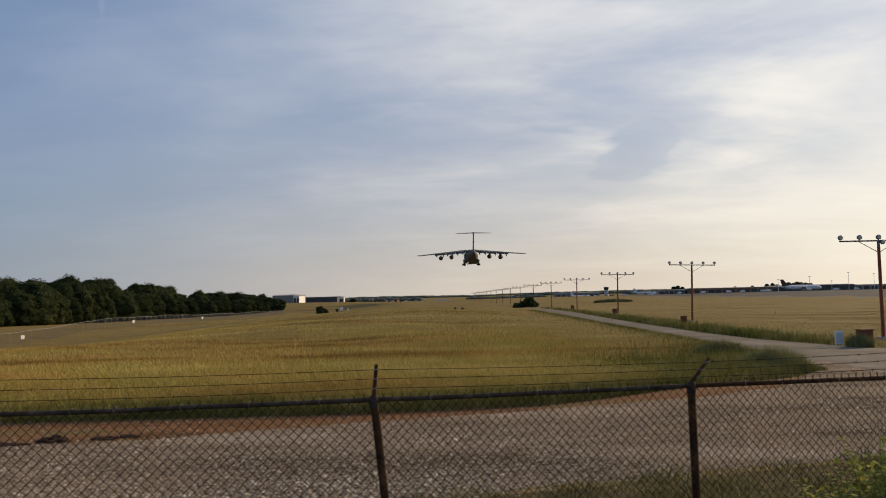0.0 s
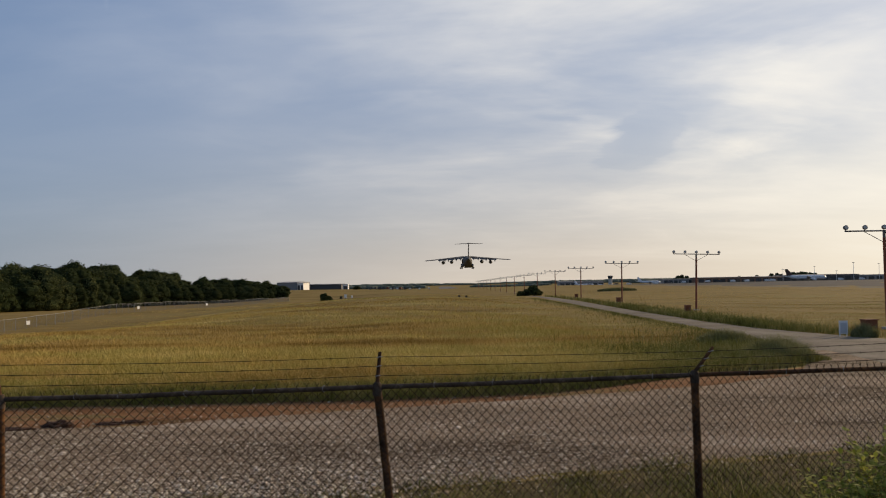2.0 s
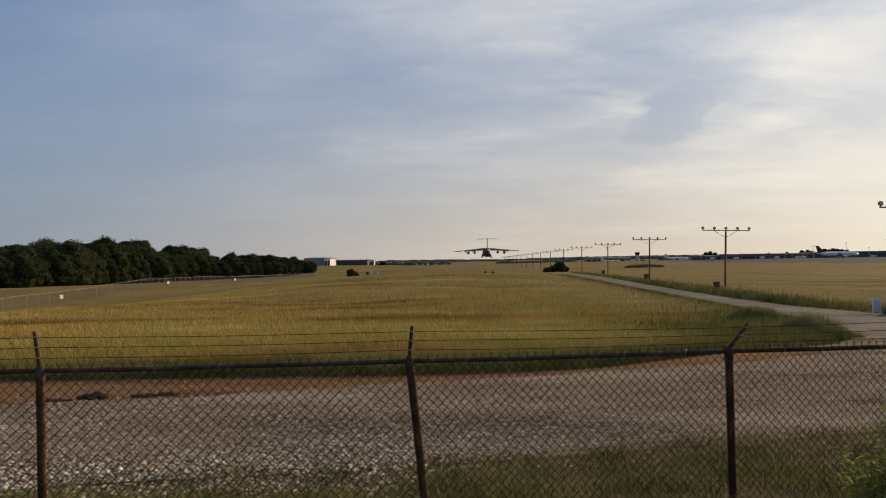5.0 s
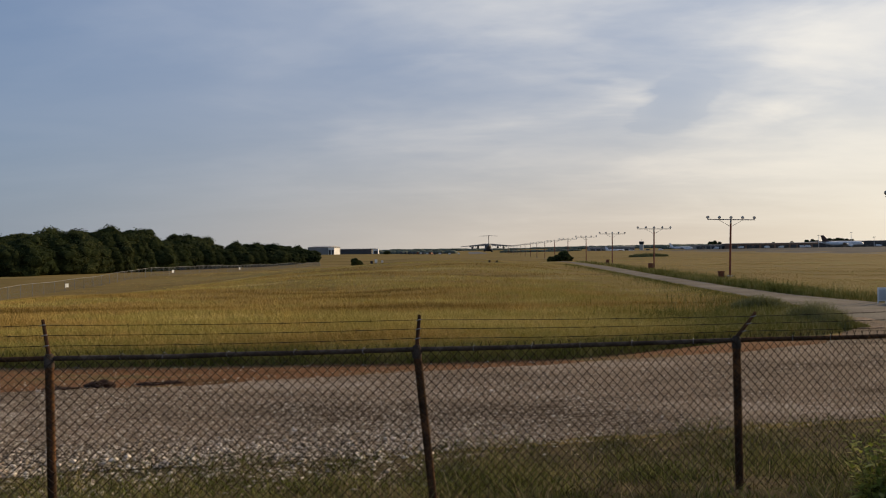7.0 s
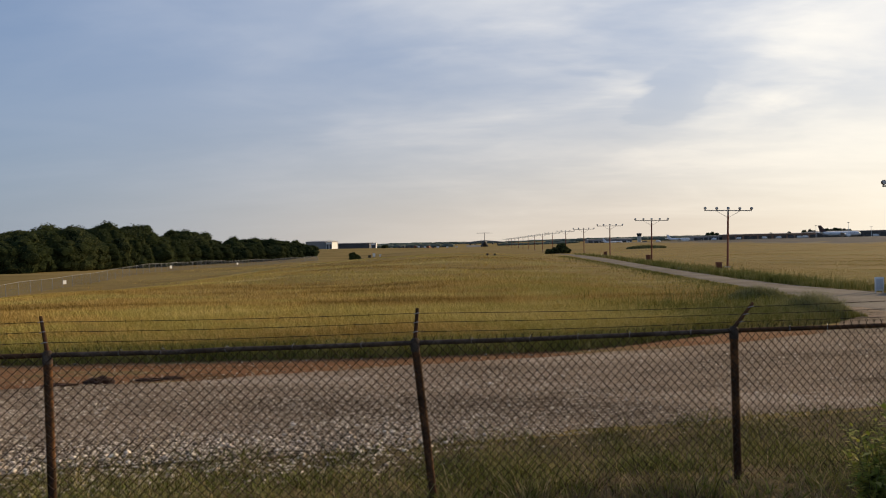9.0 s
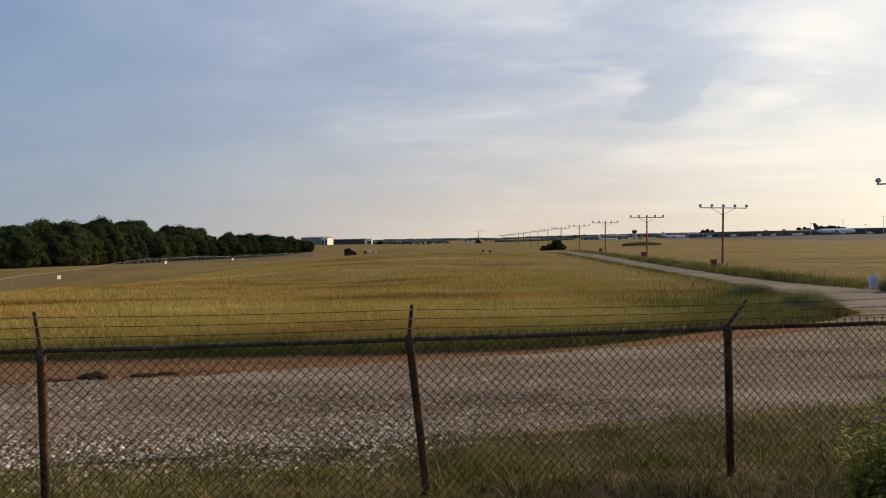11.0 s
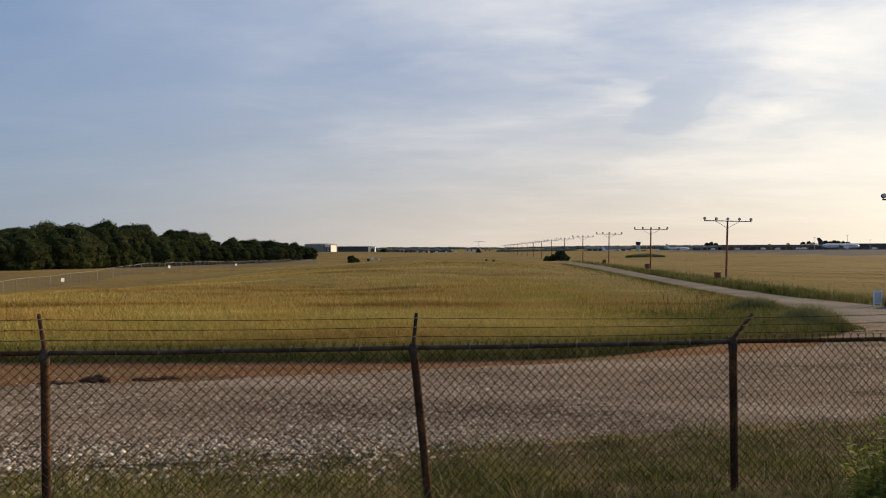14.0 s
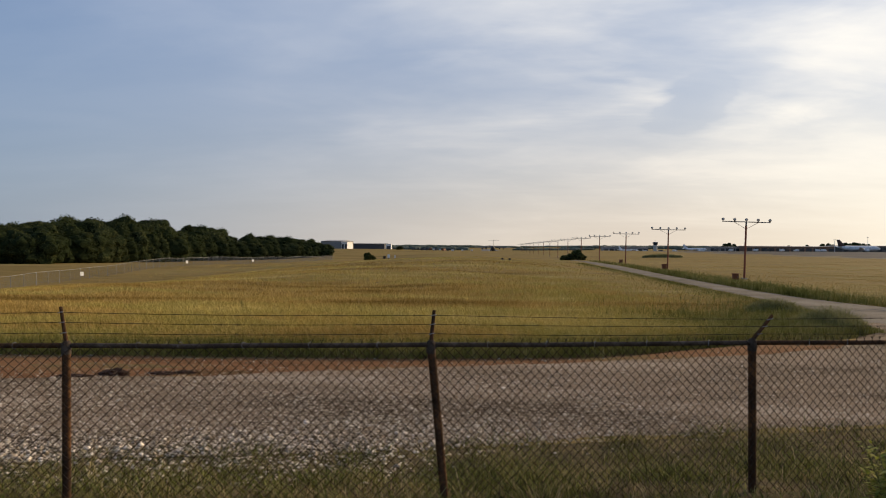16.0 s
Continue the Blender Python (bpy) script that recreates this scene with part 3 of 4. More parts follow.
def ring(y, cz, hw, hh, n=24, power=2.3):
    out = []
    for k in range(n):
        a = 2 * math.pi * k / n
        c, s = math.cos(a), math.sin(a)
        out.append((hw * math.copysign(abs(c) ** (2 / power), c), y, cz + hh * math.copysign(abs(s) ** (2 / power), s)))
    return out


def wheels(bogie, y0, x0, axles, across, r=0.62):
    for j in range(axles):
        for i in range(across):
            x = x0 + (i - (across - 1) / 2) * 0.72
            y = y0 + (j - (axles - 1) / 2) * 1.35
            part("wheel", Mesh().tube([(x - 0.22, y, r), (x - 0.18, y, r), (x + 0.18, y, r), (x + 0.22, y, r)], [r * 0.82, r, r, r * 0.82], 16), M_DARK, bogie, smooth=True)


def transport_aircraft():
    a = thing("transport_aircraft", pose(0, 0, 0), "grey four-engined heavy transport aircraft with a T-tail, landing", "aircraft")
    part("fuselage", Mesh().loft([ring(*r) for r in (
        (36.5, 4.6, 0.25, 0.25), (35.6, 4.7, 1.2, 1.1), (33.5, 4.9, 2.2, 2.2), (30, 5.2, 3.0, 3.2), (25, 5.4, 3.45, 3.7), (18, 5.45, 3.6, 3.85),
        (0, 5.4, 3.6, 3.8), (-11, 5.4, 3.55, 3.8), (-17, 5.9, 3.4, 3.4), (-24, 6.8, 2.8, 2.6), (-31, 7.6, 1.8, 1.7), (-36, 8.2, 0.9, 0.9), (-38.5, 8.5, 0.25, 0.3))]), M_PLANE, a, "long deep grey fuselage", True)
    part("wing_box", Mesh().loft([ring(y, 8.9, hw, hh, 16) for y, hw, hh in ((13, 0.6, 0.2), (9, 2.6, 1.05), (0, 3.0, 1.2), (-8, 2.2, 0.9), (-12, 0.5, 0.2))]), M_PLANE, a, "wing root fairing", True)
    for s in (-1, 1):
        part("gear_pod", Mesh().loft([[(s * 3.7 + px, y2, pz) for px, y2, pz in ring(y, 2.75, hw, hh, 14)] for y, hw, hh in ((10, 0.2, 0.2), (7.5, 1.0, 1.1), (2, 1.35, 1.45), (-6, 1.3, 1.4), (-10, 0.7, 0.8), (-12.5, 0.15, 0.2))]), M_PLANE, a, "bulged undercarriage fairing", True)
        w = part("wing", wing_loft([(s * 2.6, 10.5, 9.1, 13.6, 0.14), (s * 13.5, 4.6, 8.3, 9.6, 0.14), (s * 24, -1.2, 7.5, 6.6, 0.14), (s * 33.2, -6.2, 6.85, 4.4, 0.12), (s * 33.95, -7.4, 6.8, 2.6, 0.10)]), M_PLANE, a, "swept drooping wing", True)
        z_at = lambda x: 9.1 - (abs(x) - 2.6) * 0.0735
        te = lambda x: np.interp(abs(x), (2.6, 13.5, 24, 33.2), (-3.1, -5.0, -7.8, -10.6))
        for x0, x1 in ((4.0, 9.6), (9.9, 15.6), (15.9, 22.8)):
            flap = Mesh().loft([[(s * x, te(x) + 0.7 - p * 0.88, z_at(x) - 0.20 - p * 0.36 + q) for p, q in airfoil(2.7 if x1 < 16 else 2.2, 0.14, 5)] for x in (x0, x1)])
            part("flap", flap, M_PLANE, w, "lowered wing flap", True)
        part("aileron", Mesh().loft([[(s * x, te(x) + 0.3 - p * 0.97, z_at(x) - 0.1 - p * 0.18 + q) for p, q in airfoil(1.3, 0.12, 5)] for x in (24.2, 32.4)]), M_PLANE, w, smooth=True)
        for x in (5.2, 8.6, 11.6, 14.8, 17.6, 21.6):
            y, z = te(x), z_at(x) - 0.75
            part("flap_fairing", Mesh().tube([(s * x, y + 3.6, z), (s * x, y + 1.6, z - 0.25), (s * x, y - 0.6, z - 0.75), (s * x, y - 2.6, z - 1.6)], [0.1, 0.42, 0.40, 0.06], 8), M_PLANE, w, smooth=True)
        for x, y, z in ((12.1, 6.2, 5.35), (18.9, 2.4, 4.95)):
            e = part("engine", Mesh().tube([(s * x, y + 3.2, z), (s * x, y + 3.0, z), (s * x, y + 1.6, z), (s * x, y - 0.6, z), (s * x, y - 1.2, z)], [1.15, 1.30, 1.42, 1.34, 1.22], 20), M_PLANE, a, "large turbofan nacelle", True)
            part("core_cowl", Mesh().tube([(s * x, y - 1.2, z), (s * x, y - 3.4, z), (s * x, y - 4.6, z)], [0.95, 0.72, 0.35], 16), M_DCLAD, e, "dark exhaust cone", True)
            part("intake", Mesh().tube([(s * x, y + 3.15, z), (s * x, y + 3.23, z)], [1.08, 1.08], 20), M_DARK, e)
            part("pylon", Mesh().box((s * x, y - 1.6, z + 1.75), (0.36, 7.2, 1.7), pose(0, 0, 0, -6)), M_PLANE, e)
        part("tailplane", wing_loft([(s * 0.1, -31.0, 19.85, 7.4, 0.10), (s * 5.5, -34.2, 19.7, 5.6, 0.10), (s * 10.3, -37.0, 19.5, 3.6, 0.10), (s * 10.45, -37.6, 19.5, 2.2, 0.08)]), M_PLANE, a, "high swept tailplane", True)
        for y0, x0 in ((2.3, 4.55), (-3.4, 4.55)):
            b = part("main_gear", Mesh().tube([(s * x0, y0, 0.75), (s * x0, y0, 2.4)], [0.24, 0.30], 10).tube([(s * x0, y0 - 0.9, 0.62), (s * x0, y0 + 0.9, 0.62)], 0.16, 8), M_MASTGREY, a, "six-wheel main bogie", True)
            wheels(b, y0, s * x0, 2, 3)
    f = part("fin", fin_loft([(7.6, -22.0, 11.8, 0.10), (12.0, -25.2, 10.0, 0.10), (19.3, -30.2, 8.0, 0.10), (20.0, -30.6, 7.6, 0.09)]), M_PLANE, a, "tall swept tail fin", True)
    part("fin_bullet", Mesh().tube([(0, -28.5, 19.8), (0, -30.5, 19.85), (0, -36, 19.85), (0, -39.4, 19.8)], [0.08, 0.52, 0.5, 0.06], 10), M_PLANE, f, smooth=True)
    part("rudder", fin_loft([(11.0, -34.2, 1.9, 0.16), (18.6, -37.4, 1.6, 0.16)]), M_PLANE, f, smooth=True)
    b = part("nose_gear", Mesh().tube([(0, 24, 0.6), (0, 24, 2.8)], [0.2, 0.26], 10), M_MASTGREY, a, "four-wheel nose gear", True)
    wheels(b, 24, 0, 1, 4, 0.55)
    part("ramp_door", Mesh().box((0, -19.5, 2.75), (5.0, 10.0, 0.2), pose(0, 0, 0, -17)), M_PLANE, a, "rear cargo door")
    return a


plane = transport_aircraft()


# ---- woods ----
def leaf_cloud(rng, lobes, n, size):
    """Leaf clumps scattered over lobes (x, y, z, rx, ry, rz)."""
    lobes = np.array(lobes)
    pick = rng.choice(len(lobes), n, p=(lobes[:, 3] * lobes[:, 5]) / np.sum(lobes[:, 3] * lobes[:, 5]))
    d = rng.normal(size=(n, 3))
    d /= np.linalg.norm(d, axis=1)[:, None]
    rad = (0.80 + 0.38 * rng.beta(1.6, 3.2, n))[:, None]
    c = lobes[pick, :3] + d * lobes[pick, 3:6] * rad
    nrm = d + rng.normal(0, 0.7, (n, 3))
    nrm /= np.linalg.norm(nrm, axis=1)[:, None]
    u = np.cross(nrm, rng.normal(size=(n, 3)))
    u /= np.linalg.norm(u, axis=1)[:, None]
    w = np.cross(nrm, u)
    s = size * rng.uniform(0.5, 1.3, (n, 1))
    corners = [c + u * s * a + w * s * b + nrm * s * k for a, b, k in ((-1, -0.25, 0), (-0.1, -0.8, 0.25), (1, 0.1, 0), (0.15, 0.85, 0.25))]
    v = np.stack(corners, 1).reshape(-1, 3)
    return v, np.arange(n * 4), np.full(n, 4)


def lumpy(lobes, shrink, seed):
    """Inner masses of a crown; their dark colour stands for the shade inside."""
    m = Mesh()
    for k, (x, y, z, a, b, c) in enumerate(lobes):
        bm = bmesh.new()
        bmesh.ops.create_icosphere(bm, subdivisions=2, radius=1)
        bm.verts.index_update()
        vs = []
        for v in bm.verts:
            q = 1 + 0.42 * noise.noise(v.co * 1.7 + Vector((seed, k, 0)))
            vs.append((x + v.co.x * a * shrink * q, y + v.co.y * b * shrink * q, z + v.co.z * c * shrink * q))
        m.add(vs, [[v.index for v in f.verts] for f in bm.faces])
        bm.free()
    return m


def broadleaf(seed, h, spread, n, size, label, group, name="tree", low=0.16):
    rng = np.random.default_rng(seed)
    t = thing(name, pose(0, 0, 0), label, "tree" if name == "tree" else "bush", group)
    lobes = []
    k = 9 if name == "tree" else 6
    if name == "tree":
        lobes.append((0, 0, h * 0.50, spread * 0.80, spread * 0.80, h * 0.42))
        for count, zz, off, r in ((4, 0.18, 0.45, 0.60), (5, 0.40, 0.50, 0.58), (4, 0.62, 0.42, 0.56), (3, 0.80, 0.22, 0.46)):
            for i in range(count):
                a = 6.283 * i / count + rng.uniform(0, 1.1)
                rr = spread * r * rng.uniform(0.65, 1.25)
                d = spread * off * rng.uniform(0.75, 1.15)
                lobes.append((d * math.cos(a), d * math.sin(a), h * (zz + rng.uniform(-0.06, 0.06)), rr, rr, rr * rng.uniform(0.85, 1.1)))
    else:
        for i in range(k):
            a = i * 2.4 + rng.uniform(0, 1)
            u = (i + 0.5) / k
            r = spread * (0.62 - 0.35 * abs(u - 0.35)) * rng.uniform(0.75, 1.1)
            off = spread * (0.48 if u < 0.8 else 0.22) * rng.uniform(0.6, 1.2)
            lobes.append((off * math.cos(a), off * math.sin(a), h * (low + 0.12 + 0.70 * u), r, r, r * rng.uniform(0.65, 0.9)))
    tops = Mesh().tube([(0, 0, -0.5), (0.1, 0, h * 0.25), (-0.1, 0.1, h * 0.55), (0, 0, h * 0.85)], [h * 0.022, h * 0.018, h * 0.011, h * 0.003], 8)
    for x, y, z, *_ in lobes[::2]:
        tops.tube([(0, 0, z * 0.55), (x * 0.5, y * 0.5, z * 0.8), (x, y, z)], [h * 0.009, h * 0.006, h * 0.002], 5)
    part("trunk", tops, M_BARK, t, "dark trunk with limbs", True)
    outer = lobes[1:] if name == "tree" else lobes
    crown = part("crown", fast_mesh("crown", *leaf_cloud(rng, outer, n, size), M_LEAF), None, t, "dense dark green leaf crown")
    part("inner_crown", lumpy(lobes, 0.86, seed), M_CORE, crown, "inner foliage mass, coloured dark for shade", True)
    return t


def woods():
    kinds = [broadleaf(s, h, w, 8000, 0.20, "leafy dark green tree at the edge of the wood", "trees of the wood edge", low=-0.08) for s, h, w in ((11, 13.0, 4.6), (12, 11.5, 5.0), (13, 14.0, 4.3), (14, 10.0, 4.6))]
    rng = random.Random(8)
    spots = []
    # front of the wood: bearing (x over y), distance, top as a rise over distance
    for line, jitter, lower in ((0.0, 3.0, 0.70), (9.0, 4.0, 0.86), (20.0, 5.0, 0.97)):
        u = -0.70
        while u < -0.1955:
            y = float(np.interp(u, (-0.70, -0.585, -0.50, -0.42, -0.36, -0.24, -0.19), (212, 231, 255, 285, 330, 385, 405))) + line + rng.uniform(-jitter, jitter)
            top = float(np.interp(u, (-0.70, -0.60, -0.555, -0.519, -0.491, -0.464, -0.443, -0.410, -0.392, -0.368, -0.338, -0.326, -0.295, -0.272, -0.242, -0.218, -0.198),
                                  (0.030, 0.033, 0.0335, 0.0336, 0.0352, 0.0335, 0.0354, 0.0335, 0.0270, 0.0268, 0.0195, 0.0100, 0.0132, 0.0100, 0.0100, 0.0058, 0.001)))
            g = float(height(u * y, y))
            spots.append((u * y, y, g + (top * y + 2.75 - g) * lower))
            u += (3.6 + rng.uniform(-1.4, 1.8)) / y
    first = set()
    for x, y, top in spots:
        g = float(height(x, y))
        h = (top - g) * rng.choice((0.80, 0.88, 0.94, 0.98, 1.01, 1.03))
        k = rng.randrange(4)
        s = h / (13.0, 11.5, 14.0, 10.0)[k]
        m = pose(x, y, g, 0, 0, rng.uniform(0, 360)) @ Matrix.Diagonal((0.2 + s * rng.uniform(0.75, 1.25), 0.2 + s * rng.uniform(0.75, 1.25), s, 1))
        if k not in first:
            first.add(k)
            kinds[k].matrix_basis = m
        else:
            ob = copy_thing(kinds[k], m)
            ob.matrix_basis = m


woods()


def bushes():
    b = broadleaf(31, 3.0, 2.1, 1500, 0.16, "round dark green bush in the dry field", "field bushes", "bush", 0.0)
    spots = [(0.112, 180, 0.85, 0.85), (0.104, 181, 0.55, 0.75), (0.097, 179, 0.42, 0.6), (0.1185, 182, 0.5, 0.65), (-0.1495, 262, 1.0, 0.95), (-0.1445, 264, 0.7, 0.8), (-0.108, 560, 0.9, 1.6)]
    for i, (u, y, s, w) in enumerate(spots):
        m = pose(u * y, y, float(height(u * y, y)) - 0.1, 0, 0, 77 * i) @ Matrix.Diagonal((w, w, s, 1))
        if i == 0:
            b.matrix_basis = m
        else:
            copy_thing(b, m).matrix_basis = m


bushes()


def far_woods():
    """Wooded ridges on the horizon and shelter belts round the airport."""
    rng = np.random.default_rng(5)
    V, F = [], []
    n_side = 7
    for u0, u1, y, h0, h1, w in ((-0.30, 0.35, 4100, 9, 14, 40), (-0.30, -0.03, 1750, 5.5, 8.5, 12), (0.04, 0.13, 1850, 4.5, 7, 10), (0.10, 0.75, 2300, 6, 9.5, 15),
                                 (-0.9, -0.15, 2900, 8, 13, 22), (0.24, 0.75, 1500, 5, 8.5, 9), (-0.16, -0.06, 1300, 1.5, 3.5, 5)):
        x = u0 * y
        while x < u1 * y:
            swell = 0.5 + 0.5 * math.sin(x * 0.0042 + y) * math.sin(x * 0.0013 + 1.0)
            for k in range(3):
                cx, cy = x + rng.uniform(-1, 1) * w, y + rng.uniform(-1, 1) * w
                g = float(height(cx, cy))
                hh = (h0 + (h1 - h0) * swell) * rng.uniform(0.72, 1.08)
                r = w * rng.uniform(0.7, 1.25)
                n = len(V)
                for z, f in ((-2.0, 1.0), (hh * 0.45, 1.02), (hh * 0.80, 0.80), (hh * 0.97, 0.42)):
                    for q in range(n_side):
                        a = 6.2832 * q / n_side
                        f2 = f * rng.uniform(0.86, 1.14)
                        V.append((cx + r * f2 * math.cos(a), cy + r * f2 * math.sin(a), g + z * rng.uniform(0.95, 1.05)))
                V.append((cx, cy, g + hh))
                for lv in range(3):
                    F += [(n + lv * n_side + q, n + lv * n_side + (q + 1) % n_side, n + (lv + 1) * n_side + (q + 1) % n_side, n + (lv + 1) * n_side + q) for q in range(n_side)]
                F += [(n + 3 * n_side + q, n + 3 * n_side + (q + 1) % n_side, n + 4 * n_side) for q in range(n_side)]
            x += w * 0.8
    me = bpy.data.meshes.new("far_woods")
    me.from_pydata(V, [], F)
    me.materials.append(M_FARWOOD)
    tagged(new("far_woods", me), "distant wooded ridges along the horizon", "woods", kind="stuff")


far_woods()


# ---- left boundary fence ----
def boundary_fence():
    fence = thing("boundary_fence", pose(0, 0, 0), "long pale galvanised chain link boundary fence crossing the slope", "fence")
    pts, y = [], 70.0
    while y < 330:
        x = -63.5
        pts.append(Vector((x, y, float(height(x, y)))))
        y += 3.05
    post = Mesh().tube([(0, 0, -0.4), (0, 0, 1.80), (0, 0, 1.86)], [0.036, 0.036, 0.018], 8).data("boundary_post", M_FENCE, True)
    for p in pts:
        part("post", post, None, fence, at=pose(*p))
    for a, b in zip(pts[:-1], pts[1:]):
        part("top_rail", Mesh().tube([a + Vector((0, 0, 1.78)), b + Vector((0, 0, 1.78))], 0.028, 6), M_FENCE, fence)
        m, n = Mesh(), 12
        for k in range(n):
            p, q = a.lerp(b, k / n), a.lerp(b, (k + 1) / n)
            for z in (0.1, 0.66, 1.22):
                m.tube([p + Vector((0, 0, z)), q + Vector((0, 0, z + 0.56))], 0.006, 3, False)
                m.tube([q + Vector((0, 0, z)), p + Vector((0, 0, z + 0.56))], 0.006, 3, False)
        part("wire_mesh", m, M_FENCE, fence, "fine pale wire mesh")
    for y in (122, 166, 214):
        x = -63.4
        part("notice", Mesh().box((x + 0.12, y, float(height(x, y)) + 0.95), (0.02, 0.62, 0.6), pose(0, 0, 0, 0, 0, -25)), M_WHITE, fence, "small white notice board")


M_FENCE = material("pale_galvanised_steel", [(0.20, 0.195, 0.18), (0.30, 0.295, 0.275)], 0.6, 2, 20, 0, metal=0.2)
boundary_fence()


# ---- airport in the distance ----
def shed(name, u0, u1, y, base, top, depth, mat, label, category, openings=0, roof=M_ROOF):
    """A long building facing the field, with doors or windows let into bays."""
    x0, x1 = u0 * y, u1 * y
    b = thing(name, pose((x0 + x1) / 2, y, base), label, category)
    w, h = x1 - x0, top - base
    body = part("wall", Mesh().box((0, depth / 2, h / 2 - 1), (w, depth, h + 2)), mat, b)
    part("roof", Mesh().add([(-w / 2 - 0.6, -0.6, h), (w / 2 + 0.6, -0.6, h), (w / 2 + 0.6, depth + 0.6, h), (-w / 2 - 0.6, depth + 0.6, h), (-w / 2 - 0.6, depth / 2, h + 0.015 * depth), (w / 2 + 0.6, depth / 2, h + 0.015 * depth)],
                            [(0, 1, 5, 4), (4, 5, 2, 3), (0, 4, 3), (1, 2, 5), (3, 2, 1, 0)]), roof, b)
    for k in range(openings):
        x = -w / 2 + w * (k + 0.5) / openings
        part("bay_door", Mesh().box((x, -0.08, h * 0.36), (w / openings * 0.72, 0.12, h * 0.66)), M_GLASS if openings > 5 else M_DCLAD, body, "dark bay opening")
    return b


def gz(u, y):
    return float(height(u * y, y))


shed("hangar", -0.2085, -0.183, 640, gz(-0.2, 640) - 0.5, 5.6, 60, M_CLAD, "plain grey metal hangar with a low roof", "hangar", 0, M_ROOF)
shed("workshop", -0.1825, -0.1752, 628, gz(-0.18, 628) - 0.5, 5.2, 26, M_WHITE, "white boxy workshop beside the grey hangar", "building", 2, M_ROOF)
shed("maintenance_hangar", -0.1735, -0.128, 860, gz(-0.15, 860) - 0.5, 3.7, 50, M_DCLAD, "long low dark maintenance hangar", "hangar", 5, M_DCLAD)
shed("site_office", -0.1260, -0.1195, 820, gz(-0.12, 820) - 0.5, 3.9, 8, M_WHITE, "small white box building on the airfield", "building", 1)
shed("terminal", 0.318, 0.425, 1180, gz(0.37, 1180) - 0.5, 4.6, 40, M_BRICK, "long low brown brick terminal", "terminal", 12)
shed("cargo_building", 0.145, 0.20, 1250, gz(0.17, 1250) - 0.5, 2.2, 30, M_CLAD, "low grey cargo building", "building", 8)
shed("freight_shed", 0.275, 0.318, 1210, gz(0.3, 1210) - 0.5, 3.3, 30, M_CLAD, "low grey freight shed", "building", 7)
shed("gate_hall", 0.425, 0.52, 1220, gz(0.47, 1220) - 0.5, 6.2, 40, M_DCLAD, "dark flat gate hall behind the airliner", "terminal", 10)
shed("airport_hotel", 0.52, 0.62, 1260, gz(0.56, 1260) - 0.5, 5.0, 30, M_CLAD, "low grey airport building", "building", 10)


M_BEIGE = material("beige_render", [(0.45, 0.41, 0.34), (0.55, 0.50, 0.42)], 0.85, 0.2, 2, 0.1)


def control_tower(u, y):
    t = thing("control_tower", pose(u * y, y, gz(u, y)), "squat grey control tower with a glazed cab", "control tower")
    part("shaft", Mesh().tube([(0, 0, -1), (0, 0, 10)], [3.2, 2.8], 12), M_BEIGE, t)
    cab = part("cab", Mesh().tube([(0, 0, 10), (0, 0, 11), (0, 0, 13.4), (0, 0, 13.6)], [2.9, 3.3, 3.7, 3.5], 8), M_GLASS, t, "glazed cab")
    part("cab_roof", Mesh().tube([(0, 0, 13.6), (0, 0, 14.1)], [3.9, 3.3], 8), M_ROOF, cab)
    part("aerial", Mesh().tube([(0, 0, 14), (0, 0, 17)], 0.12, 5), M_MASTGREY, t)


control_tower(0.2085, 1150)


def airliner(u, y, length, turn, tail_mat, label):
    k = length / 60.0
    a = thing("airliner", pose(u * y, y, gz(u, y), 0, 0, turn) @ Matrix.Scale(k, 4), label, "aircraft")
    part("fuselage", Mesh().loft([ring(*r) for r in ((30, 4.6, 0.2, 0.2), (28.5, 4.8, 1.5, 1.5), (25, 5.2, 2.8, 2.8), (20, 5.3, 3.0, 3.0), (-12, 5.3, 3.0, 3.0), (-22, 6.0, 2.2, 2.2), (-30, 6.9, 0.4, 0.5))]), M_LINER, a, "white fuselage", True)
    win = Mesh()
    for i in range(34):
        for s in (-1, 1):
            win.box((s * 2.97, 20 - i * 1.05, 6.0), (0.08, 0.35, 0.5))
    part("cabin_windows", win, M_GLASS, a, "row of dark cabin windows")
    for s in (-1, 1):
        part("wing", wing_loft([(s * 2.4, 9, 4.0, 11, 0.12), (s * 11, 1.5, 4.8, 7, 0.11), (s * 28, -12, 6.6, 2.6, 0.10)]), M_LINER, a, smooth=True)
        part("engine", Mesh().tube([(s * 9, 9.5, 2.4), (s * 9, 8, 2.4), (s * 9, 4, 2.4)], [1.3, 1.5, 0.9], 14), M_LINER, a, smooth=True)
        part("pylon", Mesh().box((s * 9, 4.0, 3.6), (0.3, 5, 1.8)), M_LINER, a)
        part("tailplane", wing_loft([(s * 0.8, -23, 7.2, 6, 0.09), (s * 9.5, -29, 8.0, 2.4, 0.09)]), M_LINER, a, smooth=True)
        g = part("main_gear", Mesh().tube([(s * 4, -2, 0.8), (s * 4, -2, 3.4)], 0.25, 8), M_MASTGREY, a)
        wheels(g, -2, s * 4, 2, 2)
    part("fin", fin_loft([(7.0, -17.5, 10.5, 0.09), (17.0, -26.5, 4.6, 0.09)]), tail_mat, a, "painted tail fin", True)
    g = part("nose_gear", Mesh().tube([(0, 22, 0.5), (0, 22, 3)], 0.2, 8), M_MASTGREY, a)
    wheels(g, 22, 0, 1, 2, 0.5)


